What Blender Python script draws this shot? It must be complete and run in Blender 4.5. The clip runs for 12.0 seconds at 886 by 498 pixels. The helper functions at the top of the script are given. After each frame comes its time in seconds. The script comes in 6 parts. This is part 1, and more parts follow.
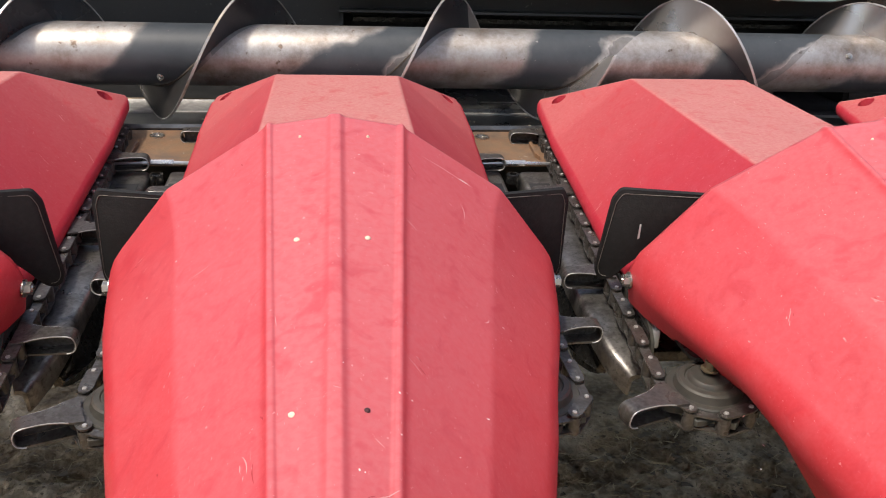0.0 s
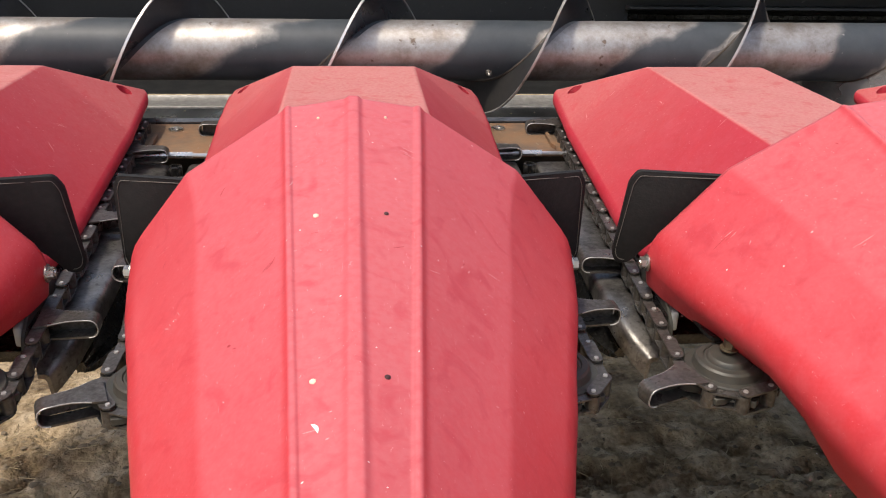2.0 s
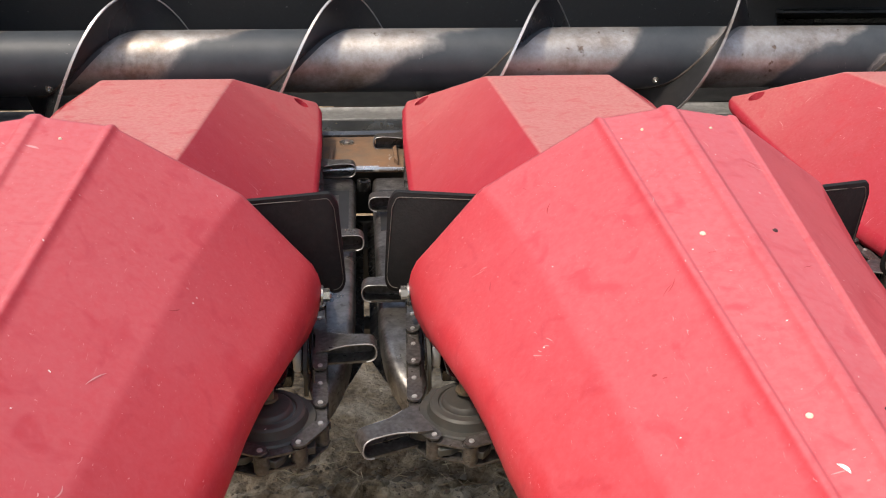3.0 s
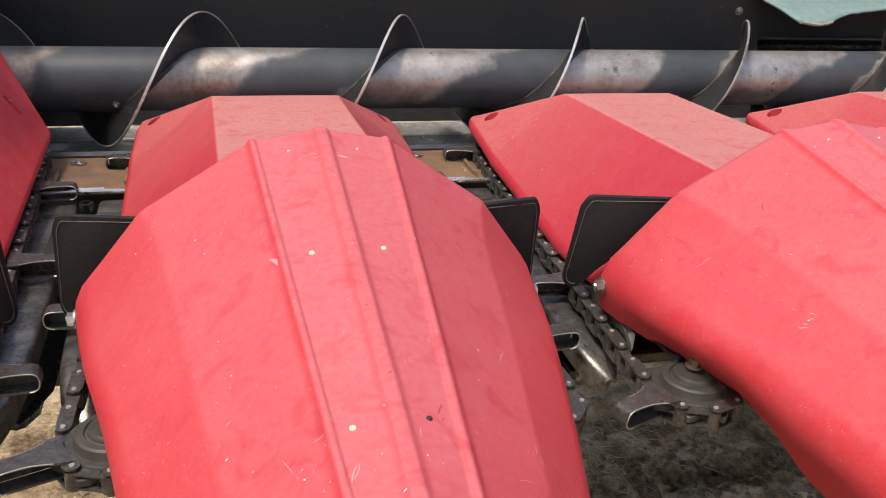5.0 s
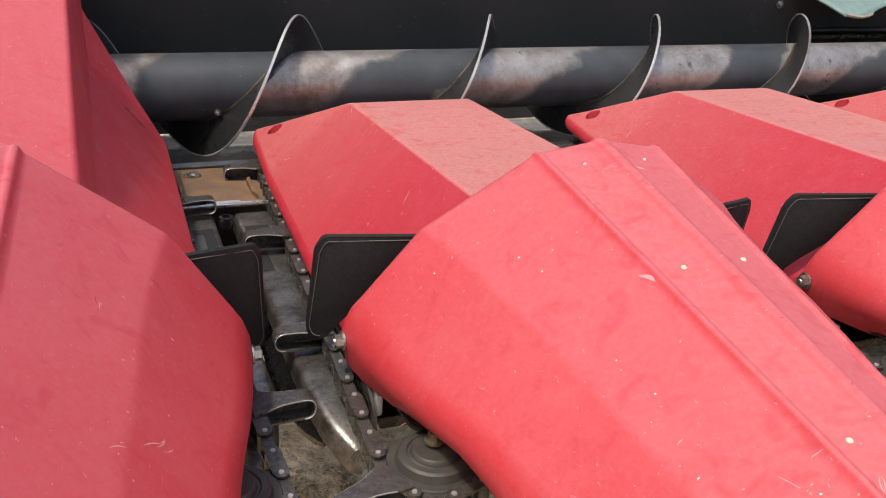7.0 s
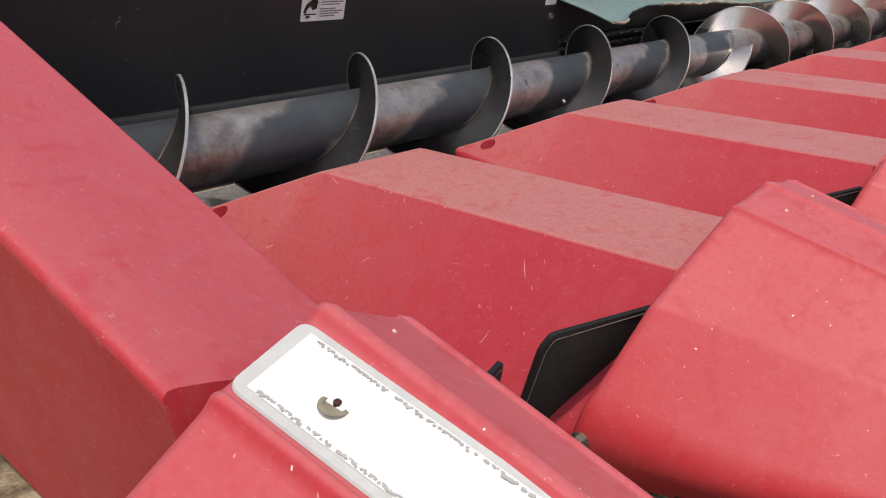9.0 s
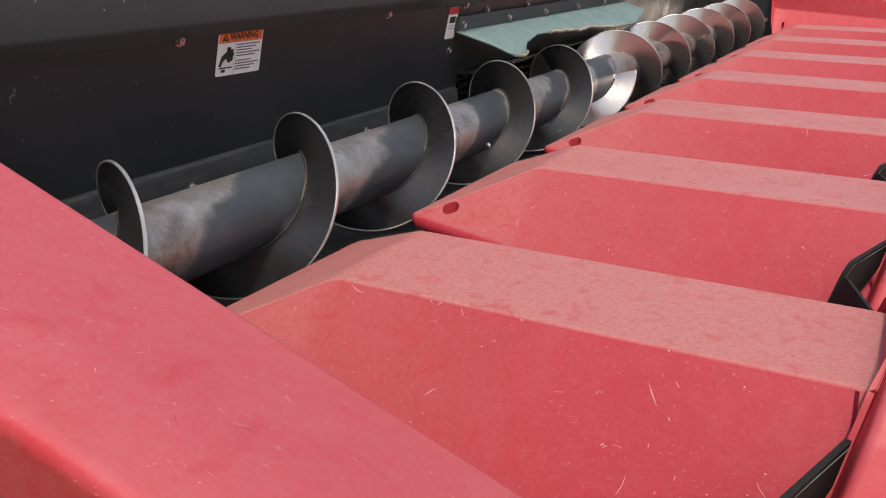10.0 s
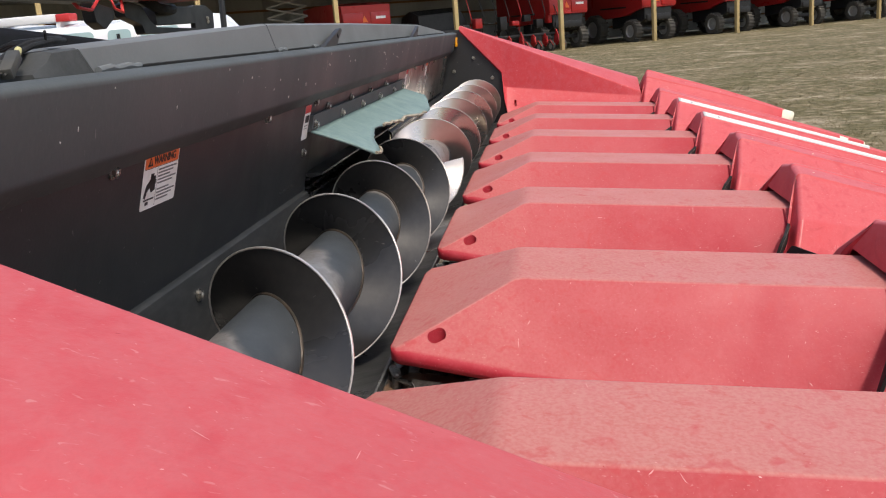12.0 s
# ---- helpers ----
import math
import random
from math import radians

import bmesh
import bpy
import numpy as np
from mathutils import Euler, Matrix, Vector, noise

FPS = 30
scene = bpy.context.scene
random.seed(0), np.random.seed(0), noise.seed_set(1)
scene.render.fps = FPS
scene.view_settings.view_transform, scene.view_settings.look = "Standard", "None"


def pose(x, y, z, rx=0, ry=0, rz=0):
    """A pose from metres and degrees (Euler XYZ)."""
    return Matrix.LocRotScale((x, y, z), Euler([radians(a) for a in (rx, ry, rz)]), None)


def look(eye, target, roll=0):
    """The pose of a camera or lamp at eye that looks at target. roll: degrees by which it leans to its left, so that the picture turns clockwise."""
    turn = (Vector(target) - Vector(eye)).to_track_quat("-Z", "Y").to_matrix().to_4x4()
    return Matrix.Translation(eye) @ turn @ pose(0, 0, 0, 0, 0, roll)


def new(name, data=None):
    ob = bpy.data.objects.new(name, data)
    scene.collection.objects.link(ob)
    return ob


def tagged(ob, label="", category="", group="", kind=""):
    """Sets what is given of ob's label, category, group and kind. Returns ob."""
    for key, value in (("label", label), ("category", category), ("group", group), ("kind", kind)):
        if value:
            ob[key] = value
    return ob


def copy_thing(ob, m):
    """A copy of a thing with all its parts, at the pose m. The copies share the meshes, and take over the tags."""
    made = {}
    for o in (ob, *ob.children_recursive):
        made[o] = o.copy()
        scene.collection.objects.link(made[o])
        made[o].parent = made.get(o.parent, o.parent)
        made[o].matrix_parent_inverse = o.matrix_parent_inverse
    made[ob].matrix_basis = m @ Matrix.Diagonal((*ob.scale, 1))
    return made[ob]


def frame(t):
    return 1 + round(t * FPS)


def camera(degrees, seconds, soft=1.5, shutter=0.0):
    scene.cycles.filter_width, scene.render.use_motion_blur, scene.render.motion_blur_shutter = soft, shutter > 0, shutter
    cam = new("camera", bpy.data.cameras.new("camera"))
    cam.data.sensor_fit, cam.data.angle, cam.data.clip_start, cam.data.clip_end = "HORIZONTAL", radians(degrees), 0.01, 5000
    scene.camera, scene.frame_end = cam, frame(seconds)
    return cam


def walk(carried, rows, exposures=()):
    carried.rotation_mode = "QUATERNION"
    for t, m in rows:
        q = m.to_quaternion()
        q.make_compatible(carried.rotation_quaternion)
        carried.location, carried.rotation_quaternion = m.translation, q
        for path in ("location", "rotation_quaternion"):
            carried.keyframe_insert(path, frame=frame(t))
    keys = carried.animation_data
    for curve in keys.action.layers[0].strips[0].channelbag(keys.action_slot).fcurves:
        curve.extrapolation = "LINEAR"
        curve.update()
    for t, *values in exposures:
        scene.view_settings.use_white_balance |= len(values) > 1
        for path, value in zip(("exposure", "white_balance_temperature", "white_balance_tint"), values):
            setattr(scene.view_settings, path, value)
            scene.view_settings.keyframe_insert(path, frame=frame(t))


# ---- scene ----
cam = camera(52.31, 12.0, 1.1)
PATH = [
 (0.0, pose(2.2938, -1.9188, 1.5414, 72.019, -1.452, -6.189)),
 (0.5, pose(2.1044, -1.8901, 1.5267, 71.786, -0.644, -2.071)),
 (1.0, pose(1.9496, -1.8458, 1.5091, 72.362, -0.756, -1.318)),
 (1.5, pose(1.7551, -1.8603, 1.5000, 72.631, -1.575, -3.672)),
 (2.0, pose(1.5287, -1.9335, 1.5136, 72.262, -0.740, -5.335)),
 (2.5, pose(1.3401, -1.9128, 1.5077, 71.796, -0.227, -5.192)),
 (3.0, pose(1.1487, -1.8403, 1.5051, 72.817, 0.078, -4.971)),
 (5.0, pose(0.6246, -1.8895, 1.5139, 74.008, -1.246, -14.428)),
 (5.5, pose(0.4851, -1.7890, 1.5094, 74.130, 0.198, -12.441)),
 (6.0, pose(0.3913, -1.7127, 1.5066, 74.069, -0.213, -13.299)),
 (6.5, pose(0.2807, -1.7025, 1.5183, 73.692, -1.158, -16.336)),
 (7.0, pose(0.1666, -1.7410, 1.5358, 73.368, -0.695, -20.835)),
 (7.5, pose(0.0276, -1.7595, 1.5522, 72.852, 0.022, -23.900)),
 (7.7, pose(-0.0294, -1.7224, 1.5565, 72.944, 0.685, -25.029)),
 (9.3, pose(-0.3915, -1.0774, 1.6372, 72.883, 3.037, -53.388)),
 (9.5, pose(-0.3854, -0.9903, 1.6503, 72.623, 3.565, -56.217)),
 (10.0, pose(-0.3623, -0.7313, 1.7073, 72.999, 3.233, -62.010)),
 (10.5, pose(-0.3985, -0.5193, 1.7445, 74.776, 3.933, -67.343)),
 (11.0, pose(-0.4340, -0.3319, 1.7721, 75.238, 5.342, -73.584)),
 (11.5, pose(-0.4085, -0.1993, 1.7838, 75.615, 5.429, -78.306)),
 (12.0, pose(-0.3054, -0.0802, 1.7802, 76.369, 4.499, -83.678)),
]
walk(cam, PATH, [(0.0, 0.82, 6900, 10), (7.7, 0.76, 6900, 10), (9.4, 0.20, 6850, 12), (10.4, 0.56, 6850, 11), (12.0, 0.60, 6850, 10)])


# ---------------------------------------------------------------- light
world = bpy.data.worlds.new("sky")
scene.world = world
world.use_nodes = True
wn = world.node_tree.nodes
sky = wn.new("ShaderNodeTexSky")
sky.sky_type = "NISHITA"
sky.sun_disc = False
SUN_DIR = Vector((-0.35, -0.33, 0.88)).normalized()
sky.sun_elevation = math.asin(SUN_DIR.z)
sky.sun_rotation = math.atan2(SUN_DIR.x, SUN_DIR.y)
sky.air_density, sky.dust_density, sky.ozone_density = 1.0, 3.0, 1.0
wn["Background"].inputs["Strength"].default_value = 0.143
world.node_tree.links.new(sky.outputs[0], wn["Background"].inputs["Color"])
sun = new("sun", bpy.data.lights.new("sun", "SUN"))
sun.data.energy, sun.data.angle, sun.data.color = 1.62, radians(4.0), (1.0, 0.95, 0.88)
sun.matrix_world = look((0, 0, 30), Vector((0, 0, 30)) - SUN_DIR)

# ---------------------------------------------------------------- materials
def mat(name, base, rough=0.5, metal=0.0, spec=0.5, second=None, scale=6.0, amount=0.5, fine=None, fine_scale=90.0,
        fine_amount=0.25, bump=0.15, bump_scale=60.0, dust=None, dust_amount=0.0, rough_var=0.12, fleck=None, fleck_scale=70.0, fleck_cut=0.73, stretch=(1, 1, 1), dust_at=(0.50, 0.95), fleck_top=0.75, smudge=None, film=None):
    """Base colour with broad and fine variation, optional dust on upward faces, pale flecks, relief."""
    m = bpy.data.materials.new(name)
    m.use_nodes = True
    t = m.node_tree
    n, link = t.nodes, t.links.new
    b = n["Principled BSDF"]
    co = n.new("ShaderNodeTexCoord")
    mp = n.new("ShaderNodeMapping")
    mp.inputs["Scale"].default_value = stretch
    link(co.outputs["Object"], mp.inputs[0])
    info = n.new("ShaderNodeObjectInfo")
    shift = n.new("ShaderNodeVectorMath")
    shift.operation = "ADD"
    mul = n.new("ShaderNodeMath")
    mul.operation = "MULTIPLY"
    mul.inputs[1].default_value = 37.0
    link(info.outputs["Random"], mul.inputs[0])
    link(mp.outputs[0], shift.inputs[0])
    link(mul.outputs[0], shift.inputs[1])

    def tex(sc, detail=4.0, dist=0.0):
        x = n.new("ShaderNodeTexNoise")
        x.inputs["Scale"].default_value, x.inputs["Detail"].default_value, x.inputs["Distortion"].default_value = sc, detail, dist
        link(shift.outputs[0], x.inputs["Vector"])
        return x

    def ramp(src, lo, hi, top=1.0):
        r = n.new("ShaderNodeMapRange")
        r.inputs["From Min"].default_value, r.inputs["From Max"].default_value, r.inputs["To Max"].default_value = lo, hi, top
        link(src, r.inputs[0])
        return r.outputs[0]

    def mix(fac, a, c):
        x = n.new("ShaderNodeMix")
        x.data_type = "RGBA"
        link(fac, x.inputs[0])
        for v, s in ((a, 6), (c, 7)):
            if isinstance(v, tuple):
                x.inputs[s].default_value = (*v, 1)
            else:
                link(v, x.inputs[s])
        return x.outputs[2]

    broad = tex(scale, 5.0, 0.4)
    col = mix(ramp(broad.outputs["Fac"], 0.35, 0.68, amount), base, second or tuple(c * 0.7 for c in base))
    grain = tex(fine_scale, 3.0)
    col = mix(ramp(grain.outputs["Fac"], 0.4, 0.75, fine_amount), col, fine or tuple(min(1, c * 1.35 + 0.02) for c in base))
    if dust:
        geo = n.new("ShaderNodeNewGeometry")
        sep = n.new("ShaderNodeSeparateXYZ")
        link(geo.outputs["Normal"], sep.inputs[0])
        up = ramp(sep.outputs["Z"], *dust_at, dust_amount)
        patch = n.new("ShaderNodeMath")
        patch.operation = "MULTIPLY"
        link(up, patch.inputs[0])
        cover = n.new("ShaderNodeMapRange")
        cover.inputs["From Min"].default_value, cover.inputs["From Max"].default_value, cover.inputs["To Min"].default_value = 0.36, 0.60, 0.70
        link(tex(scale * 38.0, 9.0, 0.2).outputs["Fac"], cover.inputs[0])
        link(cover.outputs[0], patch.inputs[1])
        col = mix(patch.outputs[0], col, dust)
    if film:
        shade, size, top = film
        veil = tex(size, 14.0, 0.3)
        veil.inputs["Roughness"].default_value = 0.72
        col = mix(ramp(veil.outputs["Fac"], 0.46, 0.66, top), col, shade)
        col = mix(ramp(tex(size * 5.5, 6.0, 0.8).outputs["Fac"], 0.56, 0.70, top * 0.8), col, shade)
    if fleck:
        turn = n.new("ShaderNodeMapping")
        turn.inputs["Rotation"].default_value, turn.inputs["Scale"].default_value = (0.5, 0.3, 0.7), (1.0, 0.55, 1.0)
        link(shift.outputs[0], turn.inputs[0])
        v = tex(fleck_scale, 2.0, 1.2)
        link(turn.outputs[0], v.inputs["Vector"])
        col = mix(ramp(v.outputs["Fac"], fleck_cut, fleck_cut + 0.03, fleck_top), col, fleck)
        turn = n.new("ShaderNodeMapping")
        turn.inputs["Rotation"].default_value, turn.inputs["Scale"].default_value = (0.2, 0.9, 2.1), (1.0, 0.12, 1.0)
        link(shift.outputs[0], turn.inputs[0])
        v = tex(fleck_scale * 2.2, 3.0, 0.6)
        link(turn.outputs[0], v.inputs["Vector"])
        col = mix(ramp(v.outputs["Fac"], fleck_cut - 0.01, fleck_cut + 0.03, fleck_top * 0.5), col, fleck)
    if smudge:
        col = mix(ramp(tex(scale * 7.0, 10.0, 1.2).outputs["Fac"], 0.55, 0.70, 0.46), col, smudge)
    link(col, b.inputs["Base Color"])
    r = ramp(broad.outputs["Fac"], 0.3, 0.7)
    rm = n.new("ShaderNodeMapRange")
    rm.inputs["To Min"].default_value, rm.inputs["To Max"].default_value = max(0.02, rough - rough_var), min(1, rough + rough_var)
    link(r, rm.inputs[0])
    link(rm.outputs[0], b.inputs["Roughness"])
    b.inputs["Metallic"].default_value = metal
    b.inputs["Specular IOR Level"].default_value = spec
    if bump:
        bp = n.new("ShaderNodeBump")
        bp.inputs["Strength"].default_value, bp.inputs["Distance"].default_value = bump, 0.003
        link(tex(bump_scale, 5.0).outputs["Fac"], bp.inputs["Height"])
        link(bp.outputs[0], b.inputs["Normal"])
    return m


RED = mat("red_polyethylene", (0.51, 0.037, 0.046), 0.48, 0, 0.36, (0.45, 0.034, 0.041), 3.0, 0.7, (0.62, 0.10, 0.115), 210, 0.16,
          0.07, 180, dust=(0.52, 0.20, 0.205), dust_amount=0.50, dust_at=(0.45, 0.96), fleck=(0.70, 0.36, 0.35), fleck_scale=260, fleck_cut=0.718, fleck_top=0.5, smudge=(0.40, 0.024, 0.036), film=((0.53, 0.11, 0.12), 16.0, 0.28))
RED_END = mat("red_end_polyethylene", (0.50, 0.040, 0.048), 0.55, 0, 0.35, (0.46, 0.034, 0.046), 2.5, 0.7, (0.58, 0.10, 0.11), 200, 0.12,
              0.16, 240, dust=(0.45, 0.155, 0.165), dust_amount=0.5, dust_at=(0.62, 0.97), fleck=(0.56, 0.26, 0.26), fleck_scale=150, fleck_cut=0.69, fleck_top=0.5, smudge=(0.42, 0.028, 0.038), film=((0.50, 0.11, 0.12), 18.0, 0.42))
RED_HOOD = mat("dusty_red_polyethylene", (0.395, 0.021, 0.037), 0.54, 0, 0.24, (0.36, 0.022, 0.034), 4.0, 0.7, (0.50, 0.065, 0.085), 190, 0.14,
               0.10, 160, dust=(0.49, 0.235, 0.200), dust_amount=0.80, fleck=(0.60, 0.32, 0.30), fleck_scale=240, fleck_cut=0.69, dust_at=(0.66, 0.92), fleck_top=0.30, smudge=(0.42, 0.035, 0.042), film=((0.50, 0.12, 0.135), 26.0, 0.15))
DARK = mat("dark_grey_paint", (0.031, 0.0315, 0.032), 0.46, 0, 0.42, (0.023, 0.0235, 0.024), 3, 0.7, (0.05, 0.05, 0.052), 120, 0.15,
           0.08, 150, fleck=(0.16, 0.155, 0.15), fleck_scale=60, fleck_cut=0.725)
BEAM = mat("grey_enamel", (0.078, 0.088, 0.090), 0.62, 0, 0.2, (0.064, 0.072, 0.073), 2.5, 0.7, (0.11, 0.115, 0.12), 140, 0.2, 0.08, 180,
           fleck=(0.20, 0.20, 0.20), fleck_scale=50, fleck_cut=0.725, stretch=(1, 1, 0.5))
RUBBER = mat("black_rubber", (0.013, 0.013, 0.0125), 0.7, 0, 0.2, (0.018, 0.0175, 0.017), 14, 0.6, (0.032, 0.031, 0.029), 110, 0.3, 0.25, 260)
BLACKCOVER = mat("black_cover", (0.004, 0.004, 0.004), 0.8, 0, 0.08, (0.007, 0.007, 0.007), 6, 0.6, bump=0.1)
SEAM = mat("rubber_edge", (0.15, 0.14, 0.12), 0.7, 0, 0.3, bump=0.2)
STEEL = mat("worn_dark_steel", (0.068, 0.065, 0.061), 0.27, 0.85, 0.5, (0.024, 0.022, 0.020), 40, 0.85, (0.15, 0.146, 0.138), 130, 0.25, 0.12, 200)
BRIGHT = mat("polished_steel", (0.60, 0.595, 0.58), 0.30, 0.75, 0.5, (0.26, 0.25, 0.245), 22, 0.7, (0.6, 0.6, 0.6), 90, 0.3, 0.12, 150)
PLATE = mat("worn_deck_steel", (0.24, 0.23, 0.215), 0.39, 0.75, 0.5, (0.075, 0.066, 0.056), 16, 0.9, (0.36, 0.35, 0.335), 110, 0.30, 0.20, 190, film=((0.030, 0.026, 0.022), 22.0, 0.75))
RUST = mat("rusty_plate", (0.20, 0.125, 0.072), 0.65, 0.15, 0.4, (0.10, 0.075, 0.058), 12, 0.9, (0.27, 0.13, 0.055), 30, 0.6, 0.35, 90, fleck=(0.35, 0.33, 0.3), fleck_scale=60, fleck_cut=0.72)
ZINC = mat("zinc_bolt", (0.48, 0.46, 0.42), 0.3, 0.9, 0.5, (0.3, 0.27, 0.22), 60, 0.6, bump=0.1)
NYLON = mat("white_nylon", (0.42, 0.43, 0.42), 0.45, 0, 0.5, (0.45, 0.44, 0.42), 20, 0.6)
CASTING = mat("dusty_casting", (0.056, 0.058, 0.050), 0.5, 0.2, 0.4, (0.036, 0.033, 0.027), 14, 0.8, (0.12, 0.10, 0.075), 50, 0.30, 0.12, 110)
WHITE = mat("white_vinyl", (0.86, 0.86, 0.83), 0.38, 0, 0.5, (0.68, 0.67, 0.62), 12, 0.5, (0.5, 0.48, 0.42), 60, 0.18, 0.15, 90)
STICKER = mat("sticker_white", (0.86, 0.85, 0.81), 0.4, 0, 0.5, (0.66, 0.64, 0.58), 25, 0.5, bump=0.02)
ORANGE = mat("sticker_orange", (0.80, 0.16, 0.035), 0.4, bump=0.02)
STICKRED = mat("sticker_red", (0.55, 0.03, 0.03), 0.4, bump=0.02)
INK = mat("ink", (0.02, 0.02, 0.02), 0.5, bump=0.0)
INKGREY = mat("pale_ink", (0.16, 0.155, 0.15), 0.5, bump=0.0)
GREEN = mat("faded_green_belting", (0.175, 0.255, 0.245), 0.55, 0, 0.3, (0.13, 0.20, 0.195), 7, 0.7, (0.27, 0.36, 0.33), 60, 0.3, 0.2, 80)
CANVAS = mat("frayed_canvas", (0.40, 0.36, 0.28), 0.85, 0, 0.2, (0.16, 0.14, 0.10), 18, 0.8, bump=0.5)
CORN = mat("dry_kernel", (0.70, 0.62, 0.45), 0.6, bump=0.1)
BRASS = mat("tarnished_brass", (0.20, 0.165, 0.10), 0.42, 0.6, 0.5, (0.10, 0.085, 0.06), 60, 0.7, bump=0.1)
STRIPPAINT = mat("scraped_dark_paint", (0.032, 0.034, 0.035), 0.48, 0.0, 0.35, (0.024, 0.026, 0.027), 5, 0.8, (0.11, 0.11, 0.108), 70, 0.25, 0.1, 120, stretch=(0.3, 1, 1))
HOLE = mat("shadowed_plug", (0.05, 0.012, 0.012), 0.6, bump=0.0)
AMBER = mat("amber_reflector", (0.85, 0.36, 0.02), 0.25, bump=0.05)
MUD = mat("trough_steel", (0.105, 0.108, 0.110), 0.34, 0.65, 0.5, (0.060, 0.060, 0.060), 7, 0.9, (0.26, 0.255, 0.245), 40, 0.3, 0.2, 80, stretch=(1, 0.35, 1))
WORNSHEET = mat("bare_worn_sheet", (0.36, 0.33, 0.28), 0.30, 0.85, 0.5, (0.14, 0.12, 0.10), 4.5, 0.9, (0.5, 0.47, 0.42), 40, 0.4, 0.15, 90)


def auger_material(name, flip):
    """Dark paint worn through to steel in bands that follow the helix, with rust stains on the steel."""
    m = bpy.data.materials.new(name)
    m.use_nodes = True
    t = m.node_tree
    n, link = t.nodes, t.links.new
    b = n["Principled BSDF"]
    co = n.new("ShaderNodeTexCoord")
    sep = n.new("ShaderNodeSeparateXYZ")
    link(co.outputs["Object"], sep.inputs[0])

    def op(kind, a, c=0.0):
        x = n.new("ShaderNodeMath")
        x.operation = kind
        for k, v in enumerate((a, c)):
            if isinstance(v, float):
                x.inputs[k].default_value = v
            else:
                link(v, x.inputs[k])
        return x.outputs[0]

    nz = n.new("ShaderNodeTexNoise")
    nz.inputs["Scale"].default_value, nz.inputs["Detail"].default_value = 4.5, 1.5
    link(co.outputs["Object"], nz.inputs["Vector"])
    ang = op("ARCTAN2", op("MULTIPLY", sep.outputs["Y"], -1.0), sep.outputs["Z"])
    turn = op("DIVIDE", ang, 6.28318)
    s = op("ADD", op("DIVIDE", op("SUBTRACT", sep.outputs["X"], 0.64), 0.488 * flip), turn)
    s = op("FRACT", op("ADD", s, 20.0))
    s = op("ADD", s, op("MULTIPLY", op("SUBTRACT", nz.outputs["Fac"], 0.5), 0.75))
    jag = n.new("ShaderNodeTexNoise")
    jag.inputs["Scale"].default_value, jag.inputs["Detail"].default_value = 24.0, 9.0
    link(co.outputs["Object"], jag.inputs["Vector"])
    s = op("ADD", s, op("MULTIPLY", op("SUBTRACT", jag.outputs["Fac"], 0.5), 0.13))
    band = n.new("ShaderNodeValToRGB")
    band.color_ramp.elements.remove(band.color_ramp.elements[0])
    for p, c in ((0.0, 0.9), (0.44, 1), (0.49, 0.72), (0.525, 0.20), (0.56, 0.0), (0.95, 0.0), (1.0, 0.45)):
        e = band.color_ramp.elements.new(p)
        e.color = (c, c, c, 1)
    link(s, band.inputs[0])
    worn = band.outputs[0]

    def cloud(scale, detail, rough=0.6):
        x = n.new("ShaderNodeTexNoise")
        x.inputs["Scale"].default_value, x.inputs["Detail"].default_value, x.inputs["Roughness"].default_value = scale, detail, rough
        link(co.outputs["Object"], x.inputs["Vector"])
        return x.outputs["Fac"]

    def tones(src, *stops):
        x = n.new("ShaderNodeValToRGB")
        for e, (p, c) in zip(x.color_ramp.elements, stops):
            e.position, e.color = p, (*c, 1)
        link(src, x.inputs[0])
        return x.outputs[0]

    def blend(fac, a, c):
        x = n.new("ShaderNodeMix")
        x.data_type = "RGBA"
        link(fac, x.inputs[0])
        link(a, x.inputs[6])
        link(c, x.inputs[7])
        return x.outputs[2]

    def above(src, lo, hi, top):
        x = n.new("ShaderNodeMapRange")
        x.inputs["From Min"].default_value, x.inputs["From Max"].default_value, x.inputs["To Max"].default_value = lo, hi, top
        link(src, x.inputs[0])
        return x.outputs[0]

    fine = cloud(17.0, 12.0, 0.78)
    steel = tones(fine, (0.35, (0.27, 0.235, 0.20)), (0.65, (0.47, 0.455, 0.435)))
    rust = tones(cloud(60.0, 6.0), (0.35, (0.075, 0.048, 0.032)), (0.65, (0.19, 0.125, 0.085)))
    steel = blend(above(cloud(5.0, 9.0, 0.7), 0.52, 0.68, 0.75), steel, rust)
    steel = blend(above(cloud(38.0, 4.0, 0.6), 0.66, 0.72, 0.85), steel, rust)
    paint = tones(cloud(9.0, 10.0, 0.7), (0.35, (0.034, 0.040, 0.045)), (0.65, (0.056, 0.063, 0.068)))
    paint = blend(above(cloud(75.0, 3.0, 0.6), 0.71, 0.74, 0.6), paint, steel)
    link(blend(worn, paint, steel), b.inputs["Base Color"])
    link(op("MULTIPLY", worn, 0.8), b.inputs["Metallic"])
    rr = n.new("ShaderNodeMapRange")
    b.inputs["Specular IOR Level"].default_value = 0.35
    rr.inputs["To Min"].default_value, rr.inputs["To Max"].default_value = 0.40, 0.58
    link(fine, rr.inputs[0])
    link(rr.outputs[0], b.inputs["Roughness"])
    bp = n.new("ShaderNodeBump")
    bp.inputs["Strength"].default_value, bp.inputs["Distance"].default_value = 0.15, 0.003
    link(fine, bp.inputs["Height"])
    link(bp.outputs[0], b.inputs["Normal"])
    return m


